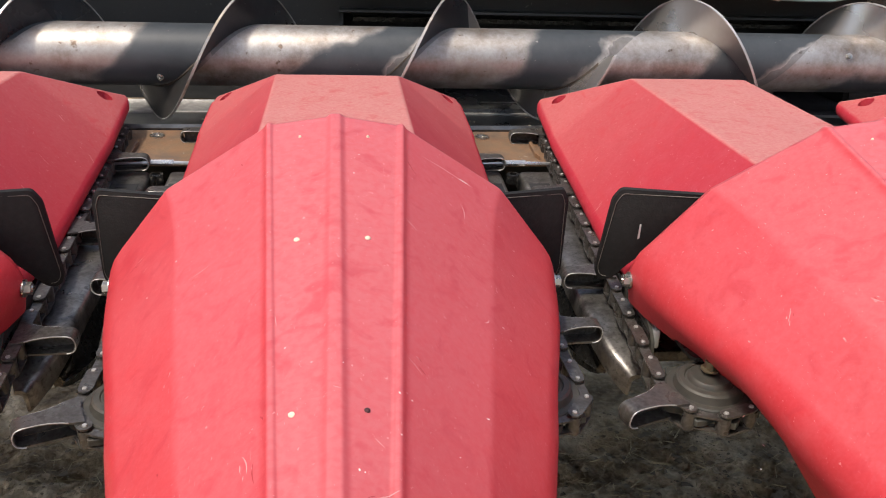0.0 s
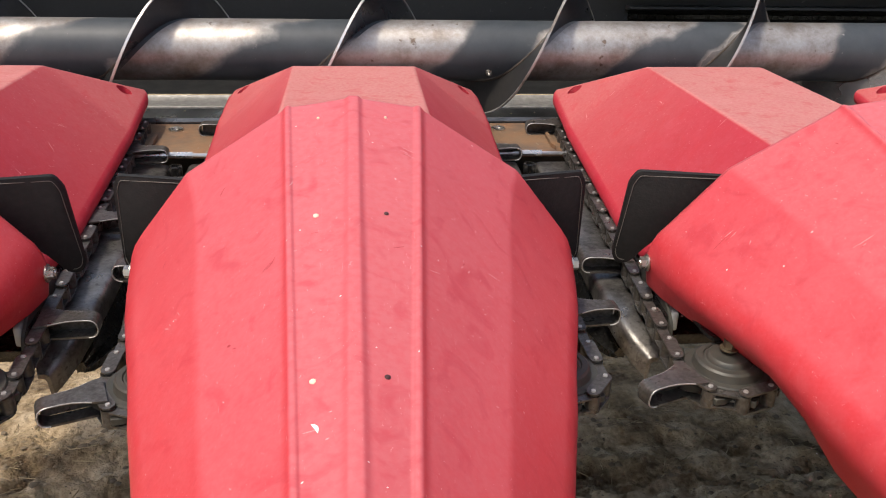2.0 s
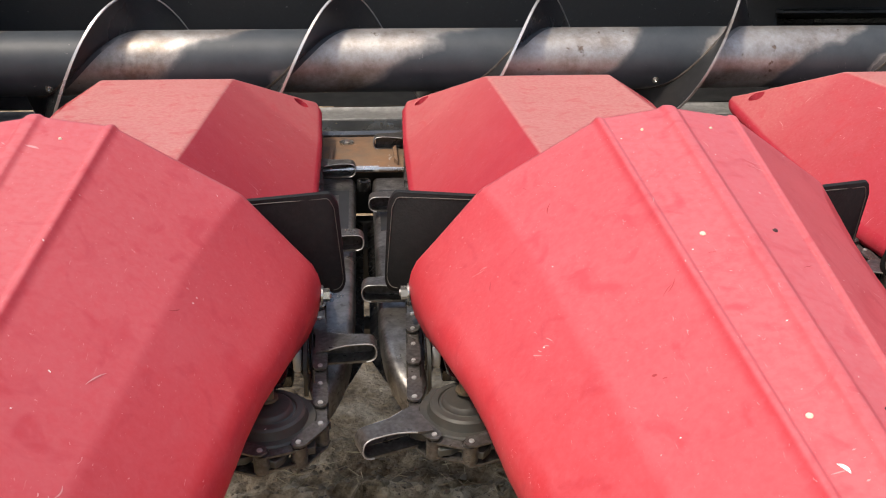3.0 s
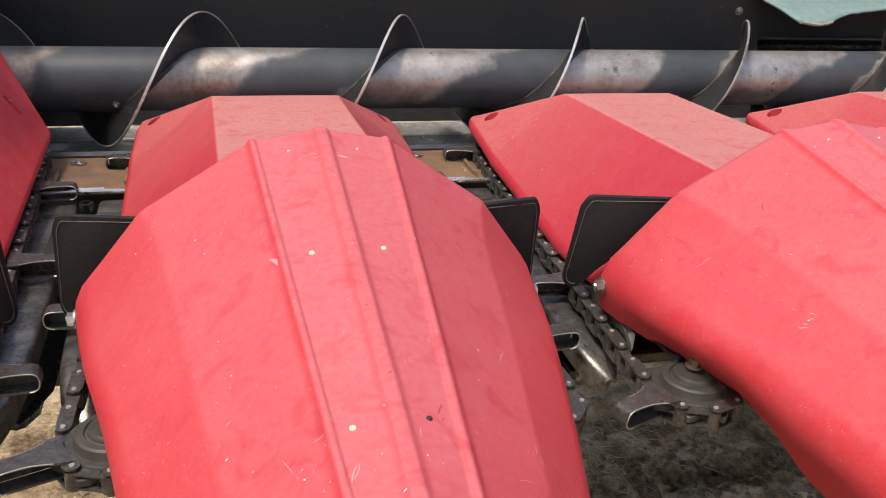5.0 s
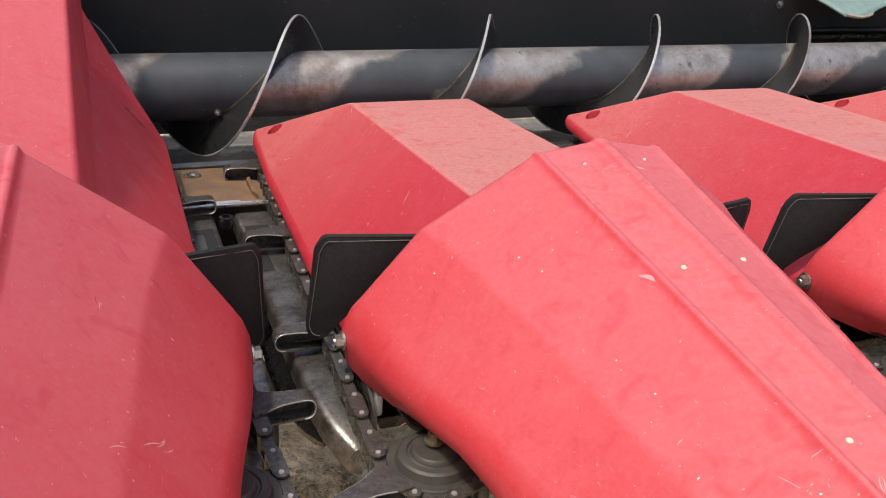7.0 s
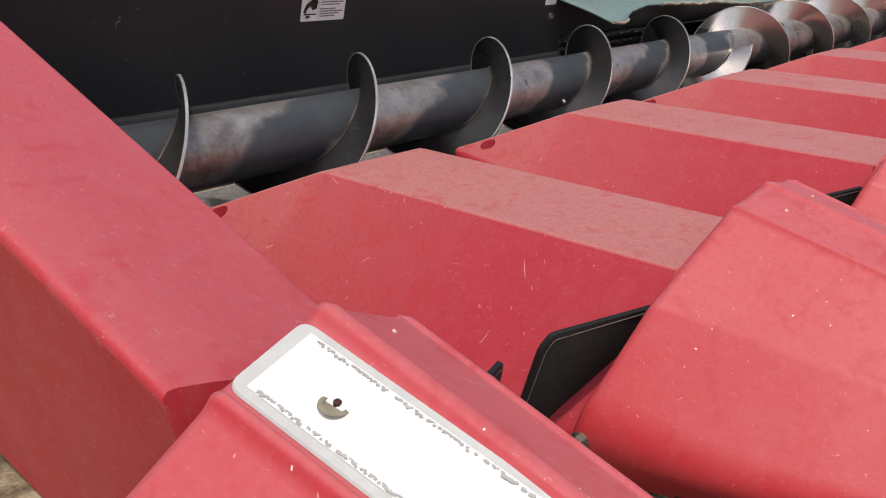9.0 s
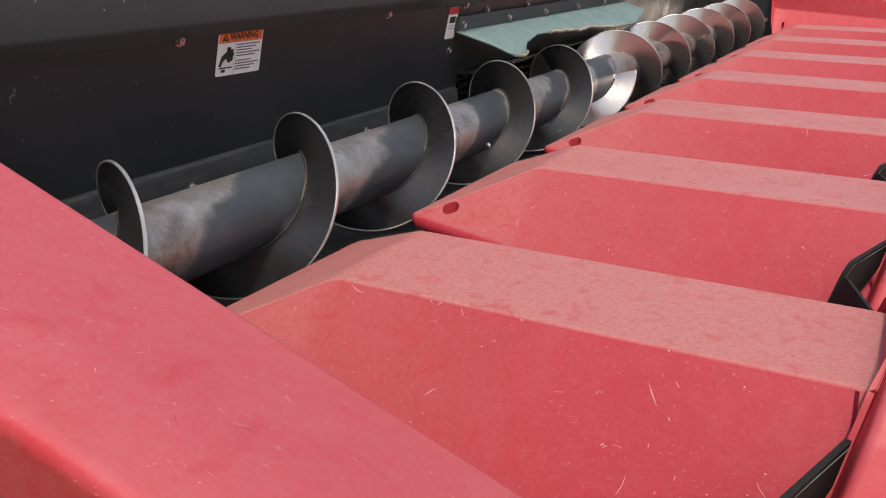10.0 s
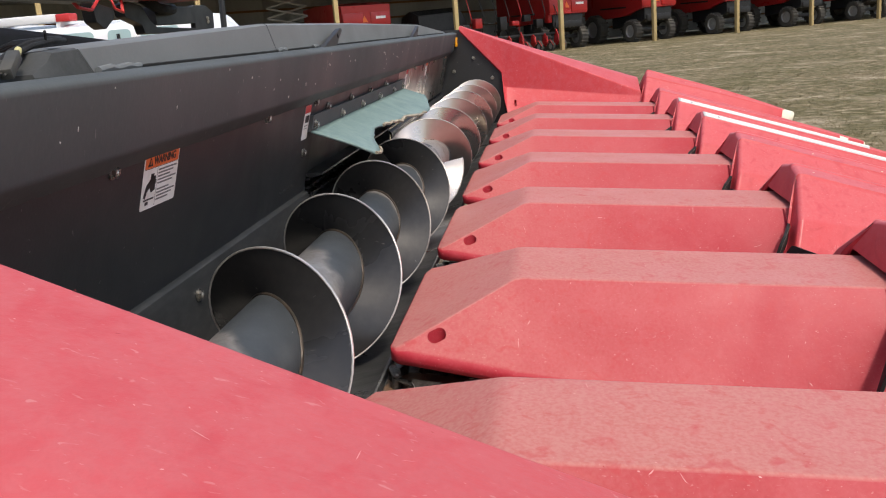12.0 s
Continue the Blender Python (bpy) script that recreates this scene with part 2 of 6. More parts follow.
AUGER_L = auger_material("worn_auger_paint", 1.0)
FLIGHT = mat("flight_steel", (0.034, 0.036, 0.038), 0.32, 0.45, 0.5, (0.052, 0.044, 0.036), 3.0, 0.5, (0.12, 0.11, 0.10), 60, 0.10, 0.05, 120, fleck=(0.3, 0.29, 0.27), fleck_scale=60, fleck_cut=0.74)
RIMSTEEL = mat("worn_rim_steel", (0.66, 0.645, 0.62), 0.36, 0.50, 0.5, (0.16, 0.13, 0.10), 5, 0.9, (0.60, 0.59, 0.57), 60, 0.3, 0.1, 120)
FLIGHT_R = mat("bright_flight_steel", (0.52, 0.50, 0.475), 0.30, 0.88, 0.5, (0.44, 0.38, 0.335), 3, 0.7, (0.58, 0.55, 0.53), 40, 0.3, 0.10, 90)

# ---------------------------------------------------------------- mesh helpers
def part(name, bm, material, parent=None, label="", smooth=35):
    """Links a bmesh as one mesh object, under a thing or a part."""
    me = bpy.data.meshes.new(name)
    bm.to_mesh(me)
    bm.free()
    return part_mesh(name, me, material, parent, label, smooth)


def part_mesh(name, me, material, parent=None, label="", smooth=35):
    if material and not me.materials:
        me.materials.append(material)
        if smooth:
            me.shade_smooth()
            me.set_sharp_from_angle(angle=radians(smooth))
    ob = new(name, me)
    if parent:
        ob.parent = parent
    if label:
        ob["label"] = label
    return ob


def thing(name, label, category, group="", kind="", at=None):
    ob = new(name)
    ob.empty_display_size = 0.1
    if at is not None:
        ob.matrix_basis = at if isinstance(at, Matrix) else Matrix.Translation(at)
    return tagged(ob, label, category, group, kind)


def box(bm, lo, hi, m=None, bevel=0.0, seg=2):
    lo, hi = Vector(lo), Vector(hi)
    g = bmesh.ops.create_cube(bm, size=1.0, matrix=Matrix.LocRotScale((lo + hi) / 2, None, hi - lo))
    vs = g["verts"]
    if bevel:
        es = list({e for v in vs for e in v.link_edges})
        r = bmesh.ops.bevel(bm, geom=es, offset=bevel, segments=seg, profile=0.5, affect="EDGES", clamp_overlap=True)
        vs = list({v for f in r["faces"] for v in f.verts} | {v for v in vs if v.is_valid})
    if m is not None:
        bmesh.ops.transform(bm, matrix=m, verts=vs)
    return vs


def cyl(bm, a, b, r, r2=None, seg=16, caps=True):
    a, b = Vector(a), Vector(b)
    d = b - a
    m = Matrix.Translation((a + b) / 2) @ d.to_track_quat("Z", "Y").to_matrix().to_4x4()
    return bmesh.ops.create_cone(bm, cap_ends=caps, segments=seg, radius1=r, radius2=r if r2 is None else r2, depth=d.length, matrix=m)["verts"]


def loft(bm, loops, closed=True, caps=True):
    """Skins a list of equally long point loops."""
    rows = [[bm.verts.new(p) for p in lp] for lp in loops]
    k = len(rows[0])
    for a, b in zip(rows[:-1], rows[1:]):
        for j in range(k if closed else k - 1):
            q = (a[j], a[(j + 1) % k], b[(j + 1) % k], b[j])
            if len(set(q)) == 4:
                bm.faces.new(q)
    if caps and closed:
        bm.faces.new(rows[0][::-1])
        bm.faces.new(rows[-1])
    bmesh.ops.recalc_face_normals(bm, faces=bm.faces[:])
    return rows


def rounded(points, radii, n=4, closed=False):
    """A polyline whose corners are rounded by short curves; every corner yields n + 1 points."""
    out = []
    k = len(points)
    for i, p in enumerate(points):
        r = radii[i]
        if (not closed and i in (0, k - 1)) or r == 0:
            out.append(Vector(p))
            continue
        p, a, b = Vector(p), Vector(points[i - 1]), Vector(points[(i + 1) % k])
        da, db = a - p, b - p
        ra, rb = min(r, da.length * 0.48), min(r, db.length * 0.48)
        s, e = p + da.normalized() * ra, p + db.normalized() * rb
        for j in range(n + 1):
            t = j / n
            out.append(s * (1 - t) ** 2 + p * 2 * t * (1 - t) + e * t * t)
    return out


def slab(bm, outline, m, thick, bevel=0.0):
    """A flat plate: a 2D outline in m's XY plane, thick along m's z."""
    vs = [bm.verts.new((p[0], p[1], 0)) for p in outline]
    f = bm.faces.new(vs)
    r = bmesh.ops.extrude_face_region(bm, geom=[f])
    top = [g for g in r["geom"] if isinstance(g, bmesh.types.BMVert)]
    bmesh.ops.translate(bm, vec=(0, 0, thick), verts=top)
    allv = vs + top
    if bevel:
        es = list({e for v in allv for e in v.link_edges})
        r = bmesh.ops.bevel(bm, geom=es, offset=bevel, segments=1, profile=0.5, affect="EDGES", clamp_overlap=True)
        allv = list({v for g in r["faces"] for v in g.verts} | {v for v in allv if v.is_valid})
    bmesh.ops.transform(bm, matrix=m, verts=allv)
    bmesh.ops.recalc_face_normals(bm, faces=bm.faces[:])
    return allv


def lathe(bm, profile, m=None, seg=28):
    """Turns (radius, height) pairs about z."""
    loops = [[Vector((r * math.cos(2 * math.pi * j / seg), r * math.sin(2 * math.pi * j / seg), h)) for j in range(seg)] for r, h in profile]
    if m is not None:
        loops = [[m @ p for p in lp] for lp in loops]
    return loft(bm, loops, True, True)


def tube(bm, pts, r, seg=8):
    """A round bar along points."""
    pts = [Vector(p) for p in pts]
    loops = []
    for i, p in enumerate(pts):
        d = (pts[min(i + 1, len(pts) - 1)] - pts[max(i - 1, 0)]).normalized()
        q = d.to_track_quat("Z", "Y")
        loops.append([p + q @ Vector((r * math.cos(2 * math.pi * j / seg), r * math.sin(2 * math.pi * j / seg), 0)) for j in range(seg)])
    return loft(bm, loops, True, True)


def bolt_bm(r=0.011, h=0.008, washer=0.016):
    """A hex head on a washer, standing along +z."""
    bm = bmesh.new()
    if washer:
        cyl(bm, (0, 0, 0), (0, 0, 0.0025), washer, seg=16)
    v = cyl(bm, (0, 0, 0.0025), (0, 0, 0.0025 + h), r, seg=6)
    cyl(bm, (0, 0, 0.0025 + h), (0, 0, 0.0045 + h), r * 0.55, r * 0.45, seg=8)
    return bm


def mesh_of(bm, name, material, smooth=35):
    me = bpy.data.meshes.new(name)
    bm.to_mesh(me)
    bm.free()
    me.materials.append(material)
    me.shade_smooth()
    me.set_sharp_from_angle(angle=radians(smooth))
    return me


def even_normals(me):
    """me with normals weighted by face area, so that flats shade flat and only the rounded edges turn."""
    tmp = new("tmp", me)
    tmp.modifiers.new("normals", "WEIGHTED_NORMAL").keep_sharp = True
    out = bpy.data.meshes.new_from_object(tmp.evaluated_get(bpy.context.evaluated_depsgraph_get()))
    bpy.data.objects.remove(tmp)
    return out


def cut(me, cutter_bm):
    """me with the cutter taken out of it, as a new mesh."""
    body = new("body", me)
    cm = bpy.data.meshes.new("cutter")
    cutter_bm.to_mesh(cm)
    cutter_bm.free()
    knife = new("cutter", cm)
    mod = body.modifiers.new("cut", "BOOLEAN")
    mod.operation, mod.object, mod.solver = "DIFFERENCE", knife, "EXACT"
    out = bpy.data.meshes.new_from_object(body.evaluated_get(bpy.context.evaluated_depsgraph_get()))
    bpy.data.objects.remove(body)
    bpy.data.objects.remove(knife)
    return out


P = 0.762          # row spacing
ROWS = 8
AX_Y, AX_Z = 0.40, 1.295   # auger axis
CHAIN = mat("chain_steel", (0.100, 0.091, 0.078), 0.36, 0.55, 0.5, (0.040, 0.037, 0.034), 45, 0.8, (0.22, 0.215, 0.21), 170, 0.40, 0.25, 220)
PINSTEEL = mat("pin_steel", (0.42, 0.41, 0.39), 0.4, 0.4, 0.5, (0.28, 0.27, 0.25), 40, 0.6, bump=0.1)
SKYLITSTEEL = mat("sky_lit_steel", (0.22, 0.217, 0.21), 0.45, 0.35, 0.5, (0.25, 0.24, 0.23), 9, 0.8, (0.55, 0.54, 0.52), 60, 0.4, 0.15, 100)
BOLT_HINGE = mesh_of(bolt_bm(0.0095, 0.009, 0.0135), "bolt", ZINC)
BOLT_SMALL = mesh_of(bolt_bm(0.009, 0.007, 0.013), "bolt", ZINC)
NUT_HUB = mesh_of(bolt_bm(0.0085, 0.011, 0.0125), "hub_nut", BRASS)
BOLT_TUBE = mesh_of(bolt_bm(0.0065, 0.006, 0.0085), "bolt", ZINC)

# ---------------------------------------------------------------- ground
def ground_material():
    m = bpy.data.materials.new("dirt_and_grass")
    m.use_nodes = True
    t = m.node_tree
    n, link = t.nodes, t.links.new
    b = n["Principled BSDF"]
    co = n.new("ShaderNodeTexCoord")

    def tex(sc, detail=6.0, dist=0.0):
        x = n.new("ShaderNodeTexNoise")
        x.inputs["Scale"].default_value, x.inputs["Detail"].default_value, x.inputs["Distortion"].default_value = sc, detail, dist
        link(co.outputs["Object"], x.inputs["Vector"])
        return x.outputs["Fac"]

    def ramp(src, stops):
        r = n.new("ShaderNodeValToRGB")
        e = r.color_ramp.elements
        e[0].position, e[0].color = stops[0][0], (*stops[0][1], 1)
        e[1].position, e[1].color = stops[-1][0], (*stops[-1][1], 1)
        for p, c in stops[1:-1]:
            e.new(p).color = (*c, 1)
        link(src, r.inputs[0])
        return r.outputs[0]

    def mix(fac, a, c):
        x = n.new("ShaderNodeMix")
        x.data_type = "RGBA"
        link(fac, x.inputs[0])
        link(a, x.inputs[6])
        link(c, x.inputs[7])
        return x.outputs[2]

    dirt = ramp(tex(5.0, 10.0, 0.6), [(0.34, (0.12, 0.078, 0.042)), (0.5, (0.34, 0.245, 0.14)), (0.66, (0.60, 0.47, 0.31))])
    grit = ramp(tex(46, 5), [(0.40, (0.045, 0.032, 0.020)), (0.64, (0.42, 0.335, 0.22))])
    fac = n.new("ShaderNodeMath")
    fac.operation = "MULTIPLY"
    fac.inputs[1].default_value = 0.5
    link(tex(17, 3), fac.inputs[0])
    dirt = mix(fac.outputs[0], dirt, grit)
    grass = ramp(tex(4.5, 14.0, 0.2), [(0.38, (0.075, 0.066, 0.030)), (0.47, (0.135, 0.112, 0.060)), (0.55, (0.20, 0.162, 0.100)), (0.66, (0.36, 0.30, 0.205))])
    blade = ramp(tex(0.35, 6), [(0.42, (0.085, 0.088, 0.032)), (0.60, (0.235, 0.19, 0.12))])
    grass = mix(fac.outputs[0], grass, blade)
    tuft = n.new("ShaderNodeMapRange")
    tuft.inputs["From Min"].default_value, tuft.inputs["From Max"].default_value, tuft.inputs["To Max"].default_value = 0.50, 0.62, 0.75
    link(tex(0.9, 15.0, 0.5), tuft.inputs[0])
    grass = mix(tuft.outputs[0], grass, ramp(tex(7.0, 8.0), [(0.40, (0.055, 0.058, 0.022)), (0.62, (0.15, 0.125, 0.06))]))
    straw = n.new("ShaderNodeMapRange")
    straw.inputs["From Min"].default_value, straw.inputs["From Max"].default_value, straw.inputs["To Max"].default_value = 0.56, 0.66, 0.7
    link(tex(0.55, 15.0, 0.9), straw.inputs[0])
    grass = mix(straw.outputs[0], grass, ramp(tex(11.0, 8.0), [(0.38, (0.24, 0.19, 0.12)), (0.62, (0.52, 0.45, 0.33))]))
    sep = n.new("ShaderNodeSeparateXYZ")
    link(co.outputs["Object"], sep.inputs[0])
    edge = n.new("ShaderNodeMapRange")
    edge.inputs["From Min"].default_value, edge.inputs["From Max"].default_value = 5.5, 11.0
    link(sep.outputs["X"], edge.inputs[0])
    link(mix(edge.outputs[0], dirt, grass), b.inputs["Base Color"])
    b.inputs["Roughness"].default_value = 0.95
    b.inputs["Specular IOR Level"].default_value = 0.15
    bp = n.new("ShaderNodeBump")
    bp.inputs["Strength"].default_value, bp.inputs["Distance"].default_value = 1.0, 0.03
    link(tex(30, 12), bp.inputs["Height"])
    link(bp.outputs[0], b.inputs["Normal"])
    return m


GROUND = ground_material()


def ground_height(x, y):
    near = max(0.0, min(1.0, (3.05 - abs(x - 2.3)) / 0.8)) * max(0.0, min(1.0, (1.5 - abs(y + 0.35)) / 0.6))
    p = Vector((x, y, 0))
    return near * (0.035 * noise.noise(p * 2.1) + 0.026 * noise.noise(p * 6.3) - 0.055 * abs(noise.noise(p * 9.0)) - 0.034 * abs(noise.noise(p * 19.0 + Vector((3, 1, 0)))) + 0.014 * noise.noise(p * 33.0) + 0.012 * math.sin(26 * y + 3 * noise.noise(p * 1.4)))


def axis_steps(lo, hi, a, b, fine, far):
    v = [lo + (a - lo) * k / far for k in range(far)] + list(np.arange(a, b, fine)) + [b + (hi - b) * (k / far) ** 2 for k in range(far + 1)]
    return v


xs = axis_steps(-400, 600, -0.8, 5.4, 0.02, 30)
ys = axis_steps(-400, 400, -1.9, 1.2, 0.014, 30)
bm = bmesh.new()
grid = [[bm.verts.new((x, y, ground_height(x, y))) for x in xs] for y in ys]
for a, b in zip(grid[:-1], grid[1:]):
    for k in range(len(xs) - 1):
        bm.faces.new((a[k], a[k + 1], b[k + 1], b[k]))
tagged(part("ground", bm, GROUND, smooth=80), "bare brown dirt with straw, turning to worn grass", "ground", kind="structure")

STRAW = mat("dry_straw", (0.38, 0.30, 0.17), 0.8, 0, 0.2, (0.2, 0.15, 0.08), 30, 0.8, bump=0.0)
CLOD = mat("soil_clod", (0.22, 0.165, 0.105), 0.95, 0, 0.15, (0.11, 0.085, 0.06), 25, 0.8, (0.22, 0.19, 0.14), 90, 0.4, 0.4, 120)
rng = random.Random(4)


def scatter(name, count, make, material, label, area=(-0.6, 5.0, -1.6, 2.8)):
    verts, faces = [], []
    for _ in range(count):
        x, y = rng.uniform(area[0], area[1]), rng.uniform(area[2], area[3])
        if noise.noise(Vector((x * 1.3, y * 1.3, 3))) < rng.uniform(-0.5, 0.35):
            continue
        make(verts, faces, x, y, ground_height(x, y))
    me = bpy.data.meshes.new(name)
    me.from_pydata(verts, [], faces)
    tagged(part_mesh(name, me, material, smooth=60), label, name.replace("_", " "), kind="stuff")


def clod(verts, faces, x, y, z):
    r = 0.004 + 0.015 * rng.random() ** 3
    k = len(verts)
    pts = [(0, 0, 1), (0.9, 0, 0.2), (0.3, 0.85, 0.2), (-0.7, 0.5, 0.2), (-0.7, -0.5, 0.2), (0.3, -0.85, 0.2), (0, 0, -0.6)]
    a = rng.uniform(0, 6.3)
    for p in pts:
        q = Vector(p) * r * rng.uniform(0.7, 1.3)
        verts.append((x + q.x * math.cos(a) - q.y * math.sin(a), y + q.x * math.sin(a) + q.y * math.cos(a), z + q.z * 0.7))
    for j in range(5):
        faces.append((k, k + 1 + j, k + 1 + (j + 1) % 5))
        faces.append((k + 6, k + 1 + (j + 1) % 5, k + 1 + j))


def straw(verts, faces, x, y, z):
    k = len(verts)
    L, w, a = 0.012 + 0.07 * rng.random() ** 2, rng.uniform(0.0007, 0.0018), rng.uniform(0, 6.3)
    d, s = Vector((math.cos(a), math.sin(a), rng.uniform(-0.1, 0.25))), Vector((-math.sin(a), math.cos(a), 0)) * w
    o = Vector((x, y, z + 0.006))
    up = Vector((0, 0, w))
    for p in (o - s, o + s, o + up * 1.6, o + d * L - s, o + d * L + s, o + d * L + up * 1.6):
        verts.append(tuple(p))
    faces.extend([(k, k + 3, k + 5, k + 2), (k + 1, k + 2, k + 5, k + 4), (k, k + 1, k + 4, k + 3)])


scatter("soil_clods", 13000, clod, CLOD, "small loose clods and crumbs of brown soil", (-0.6, 5.0, -1.6, 0.9))
scatter("straw_litter", 9000, straw, STRAW, "short broken bits of dry straw on dirt", (-0.6, 5.0, -1.6, 0.9))

TUFT = mat("dry_grass", (0.20, 0.165, 0.098), 0.9, 0, 0.2, (0.145, 0.128, 0.072), 0.6, 0.95, (0.36, 0.30, 0.20), 3.0, 0.6, bump=0.0)


def tuft(verts, faces, x, y, z):
    """A few short blades leaning apart."""
    for _ in range(4):
        k = len(verts)
        a, h, w = rng.uniform(0, 6.3), rng.uniform(0.005, 0.020), rng.uniform(0.005, 0.014)
        q = Vector((x + rng.uniform(-0.08, 0.08), y + rng.uniform(-0.08, 0.08), z))
        d, s = Vector((math.cos(a), math.sin(a), 0)) * h * 1.2, Vector((-math.sin(a), math.cos(a), 0)) * w
        verts.extend([tuple(q - s), tuple(q + s), tuple(q + d + Vector((0, 0, h)))])
        faces.append((k, k + 1, k + 2))


verts, faces = [], []
for _ in range(45000):
    far = 8.0 * math.exp(rng.random() * 2.05)
    a = radians(rng.uniform(-24, 4))
    x, y = far * math.cos(a), far * math.sin(a)
    if noise.noise(Vector((x * 0.5, y * 0.5, 7))) > rng.uniform(-0.45, 0.5):
        tuft(verts, faces, x, y, 0.0)
me = bpy.data.meshes.new("grass_tufts")
me.from_pydata(verts, [], faces)
tagged(part_mesh("grass_tufts", me, TUFT, smooth=0), "short patchy dry grass across the yard", "grass", kind="stuff")

# ---------------------------------------------------------------- header frame
LEAN = -0.285            # how far the back sheet comes forward per metre of height
def back_y(z):
    return 0.5854 + LEAN * (z - 1.6187)


SHEET_M = Matrix(((1, 0, 0, 0), (0, LEAN / math.hypot(1, LEAN), -1 / math.hypot(1, LEAN), 0), (0, 1 / math.hypot(1, LEAN), LEAN / math.hypot(1, LEAN), 0), (0, 0, 0, 1)))


def on_sheet(x, z, off=0.0):
    """A frame on the back sheet: x along the header, y up the sheet, z out of it."""
    m = SHEET_M.copy()
    m.translation = Vector((x, back_y(z), z)) + SHEET_M.to_3x3() @ Vector((0, 0, off))
    return m


XL, XR = 0.13, 8 * P - 0.13
OPL, OPR = 2.29, 8 * P - 2.29
frame_ob = thing("header_frame", "dark grey painted steel back frame of a harvester corn head", "header frame", at=(0, 0, 0))


def strip(name, profile, x0, x1, material, parent=frame_ob, label="", smooth=35):
    """A folded sheet: (y, z) profile run along x."""
    bm = bmesh.new()
    loft(bm, [[(x0, y, z) for y, z in profile], [(x1, y, z) for y, z in profile]], True, True)
    return part(name, bm, material, parent, label, smooth)


def sheet_profile(z0, z1, t=0.006):
    return [(back_y(z0), z0), (back_y(z1), z1), (back_y(z1) + t, z1), (back_y(z0) + t, z0)]


strip("back_sheet", sheet_profile(1.340, 1.64), XL, OPL, DARK, label="black painted steel sheet with chipped specks")
strip("back_sheet", sheet_profile(1.372, 1.64), OPR, XR, WORNSHEET, label="black painted steel sheet worn to bare metal")
strip("back_sheet", sheet_profile(1.40, 1.64), OPL, OPR, DARK, label="black painted steel sheet over the feeder opening")
# lower wear strip in front of the sheet's foot
for a, b in ((XL, OPL), (OPR, XR)):
    strip("wear_strip", [(back_y(1.345) - 0.004, 1.350), (back_y(1.345) - 0.014, 1.343), (0.648, 1.330), (0.648, 1.150), (0.654, 1.150), (0.654, 1.33), (back_y(1.345) - 0.002, 1.338), (back_y(1.345) + 0.003, 1.350)],
          a, b, STRIPPAINT, label="folded dark steel strip with bolts")
# trough: a shallow floor under the auger, rising to the wear strip behind it
floor_line = [(0.258, 1.138), (0.261, 1.147), (0.266, 1.147), (0.280, 1.136), (0.330, 1.126), (0.560, 1.124)]
strip("trough", floor_line + [(y + 0.002, z - 0.006) for y, z in floor_line[::-1]], XL, XR, MUD, label="polished dark steel auger trough")
# lighter steel than the trough: sky light on the slope put into its colour
strip("trough_rear", [(0.553, 1.1275), (0.556, 1.1300), (0.620, 1.133), (0.640, 1.138), (0.647, 1.146), (0.652, 1.146), (0.652, 1.120), (0.553, 1.120)], XL, XR, SKYLITSTEEL, label="scraped steel behind the auger, lightened for sky light")
strip("cross_beam", [(0.215, 0.96), (0.215, 1.085), (0.262, 1.10), (0.262, 0.96)], XL, XR, DARK)
strip("toolbar", [(-0.06, 0.86), (-0.06, 0.96), (0.12, 0.98), (0.12, 0.86)], XL, XR, DARK)

# top beam and its raised cap
strip("top_beam", rounded([(0.552, 1.638), (0.520, 1.752), (0.548, 1.761), (0.86, 1.752), (0.86, 1.60), (0.60, 1.60)], [0.006, 0.009, 0.01, 0.02, 0.02, 0.01], 3, True),
      XL - 0.02, XR + 0.02, BEAM, label="dark grey box beam along the top")
CAPGREY = mat("weathered_grey_enamel", (0.148, 0.158, 0.160), 0.58, 0, 0.22, (0.122, 0.131, 0.133), 2.0, 0.7, (0.175, 0.18, 0.18), 140, 0.25, 0.06, 180, fleck=(0.22, 0.22, 0.22), fleck_scale=60, fleck_cut=0.76)


def cap_loop(x, h, skew=0.0):
    """One cross-section of the cap; its top may lie further along than its foot."""
    return [(x, 0.572, 1.750), (x, 0.573, 1.762), (x + 0.9 * skew, 0.581, 1.760 + h * 0.93), (x + skew, 0.588, 1.760 + h), (x + skew, 0.80, 1.758 + h), (x + skew, 0.84, 1.745)]


bm = bmesh.new()
loft(bm, [cap_loop(0.806, 0.006, 0.010), cap_loop(0.840, 0.020, 0.014), cap_loop(0.862, 0.034, 0.010), cap_loop(0.958, 0.037, -0.020)], True, True)
part("cap_end", bm, mat("dark_enamel", (0.058, 0.061, 0.060), 0.6, 0, 0.18, (0.044, 0.046, 0.045), 4, 0.7, (0.1, 0.1, 0.1), 90, 0.25, 0.08, 150), frame_ob, "dark folded end piece of the beam")
# added black strip stands for the shade in the gap along the cap
strip("cap_seam", [(0.563, 1.7605), (0.563, 1.7645), (0.571, 1.7655), (0.571, 1.7605)], 1.10, 5.5, RUBBER)
bm = bmesh.new()
loft(bm, [cap_loop(0.963, 0.037, -0.020), cap_loop(1.885, 0.069, -0.036)], True, True)
part("beam_cap", bm, CAPGREY, frame_ob, "grey sheet steel cap rising to a low ridge")
bm = bmesh.new()
loft(bm, [cap_loop(1.891, 0.069, -0.036), cap_loop(2.82, 0.069, 0.0), cap_loop(4.535, 0.059, 0.0), cap_loop(5.68, 0.012, 0.0)], True, True)
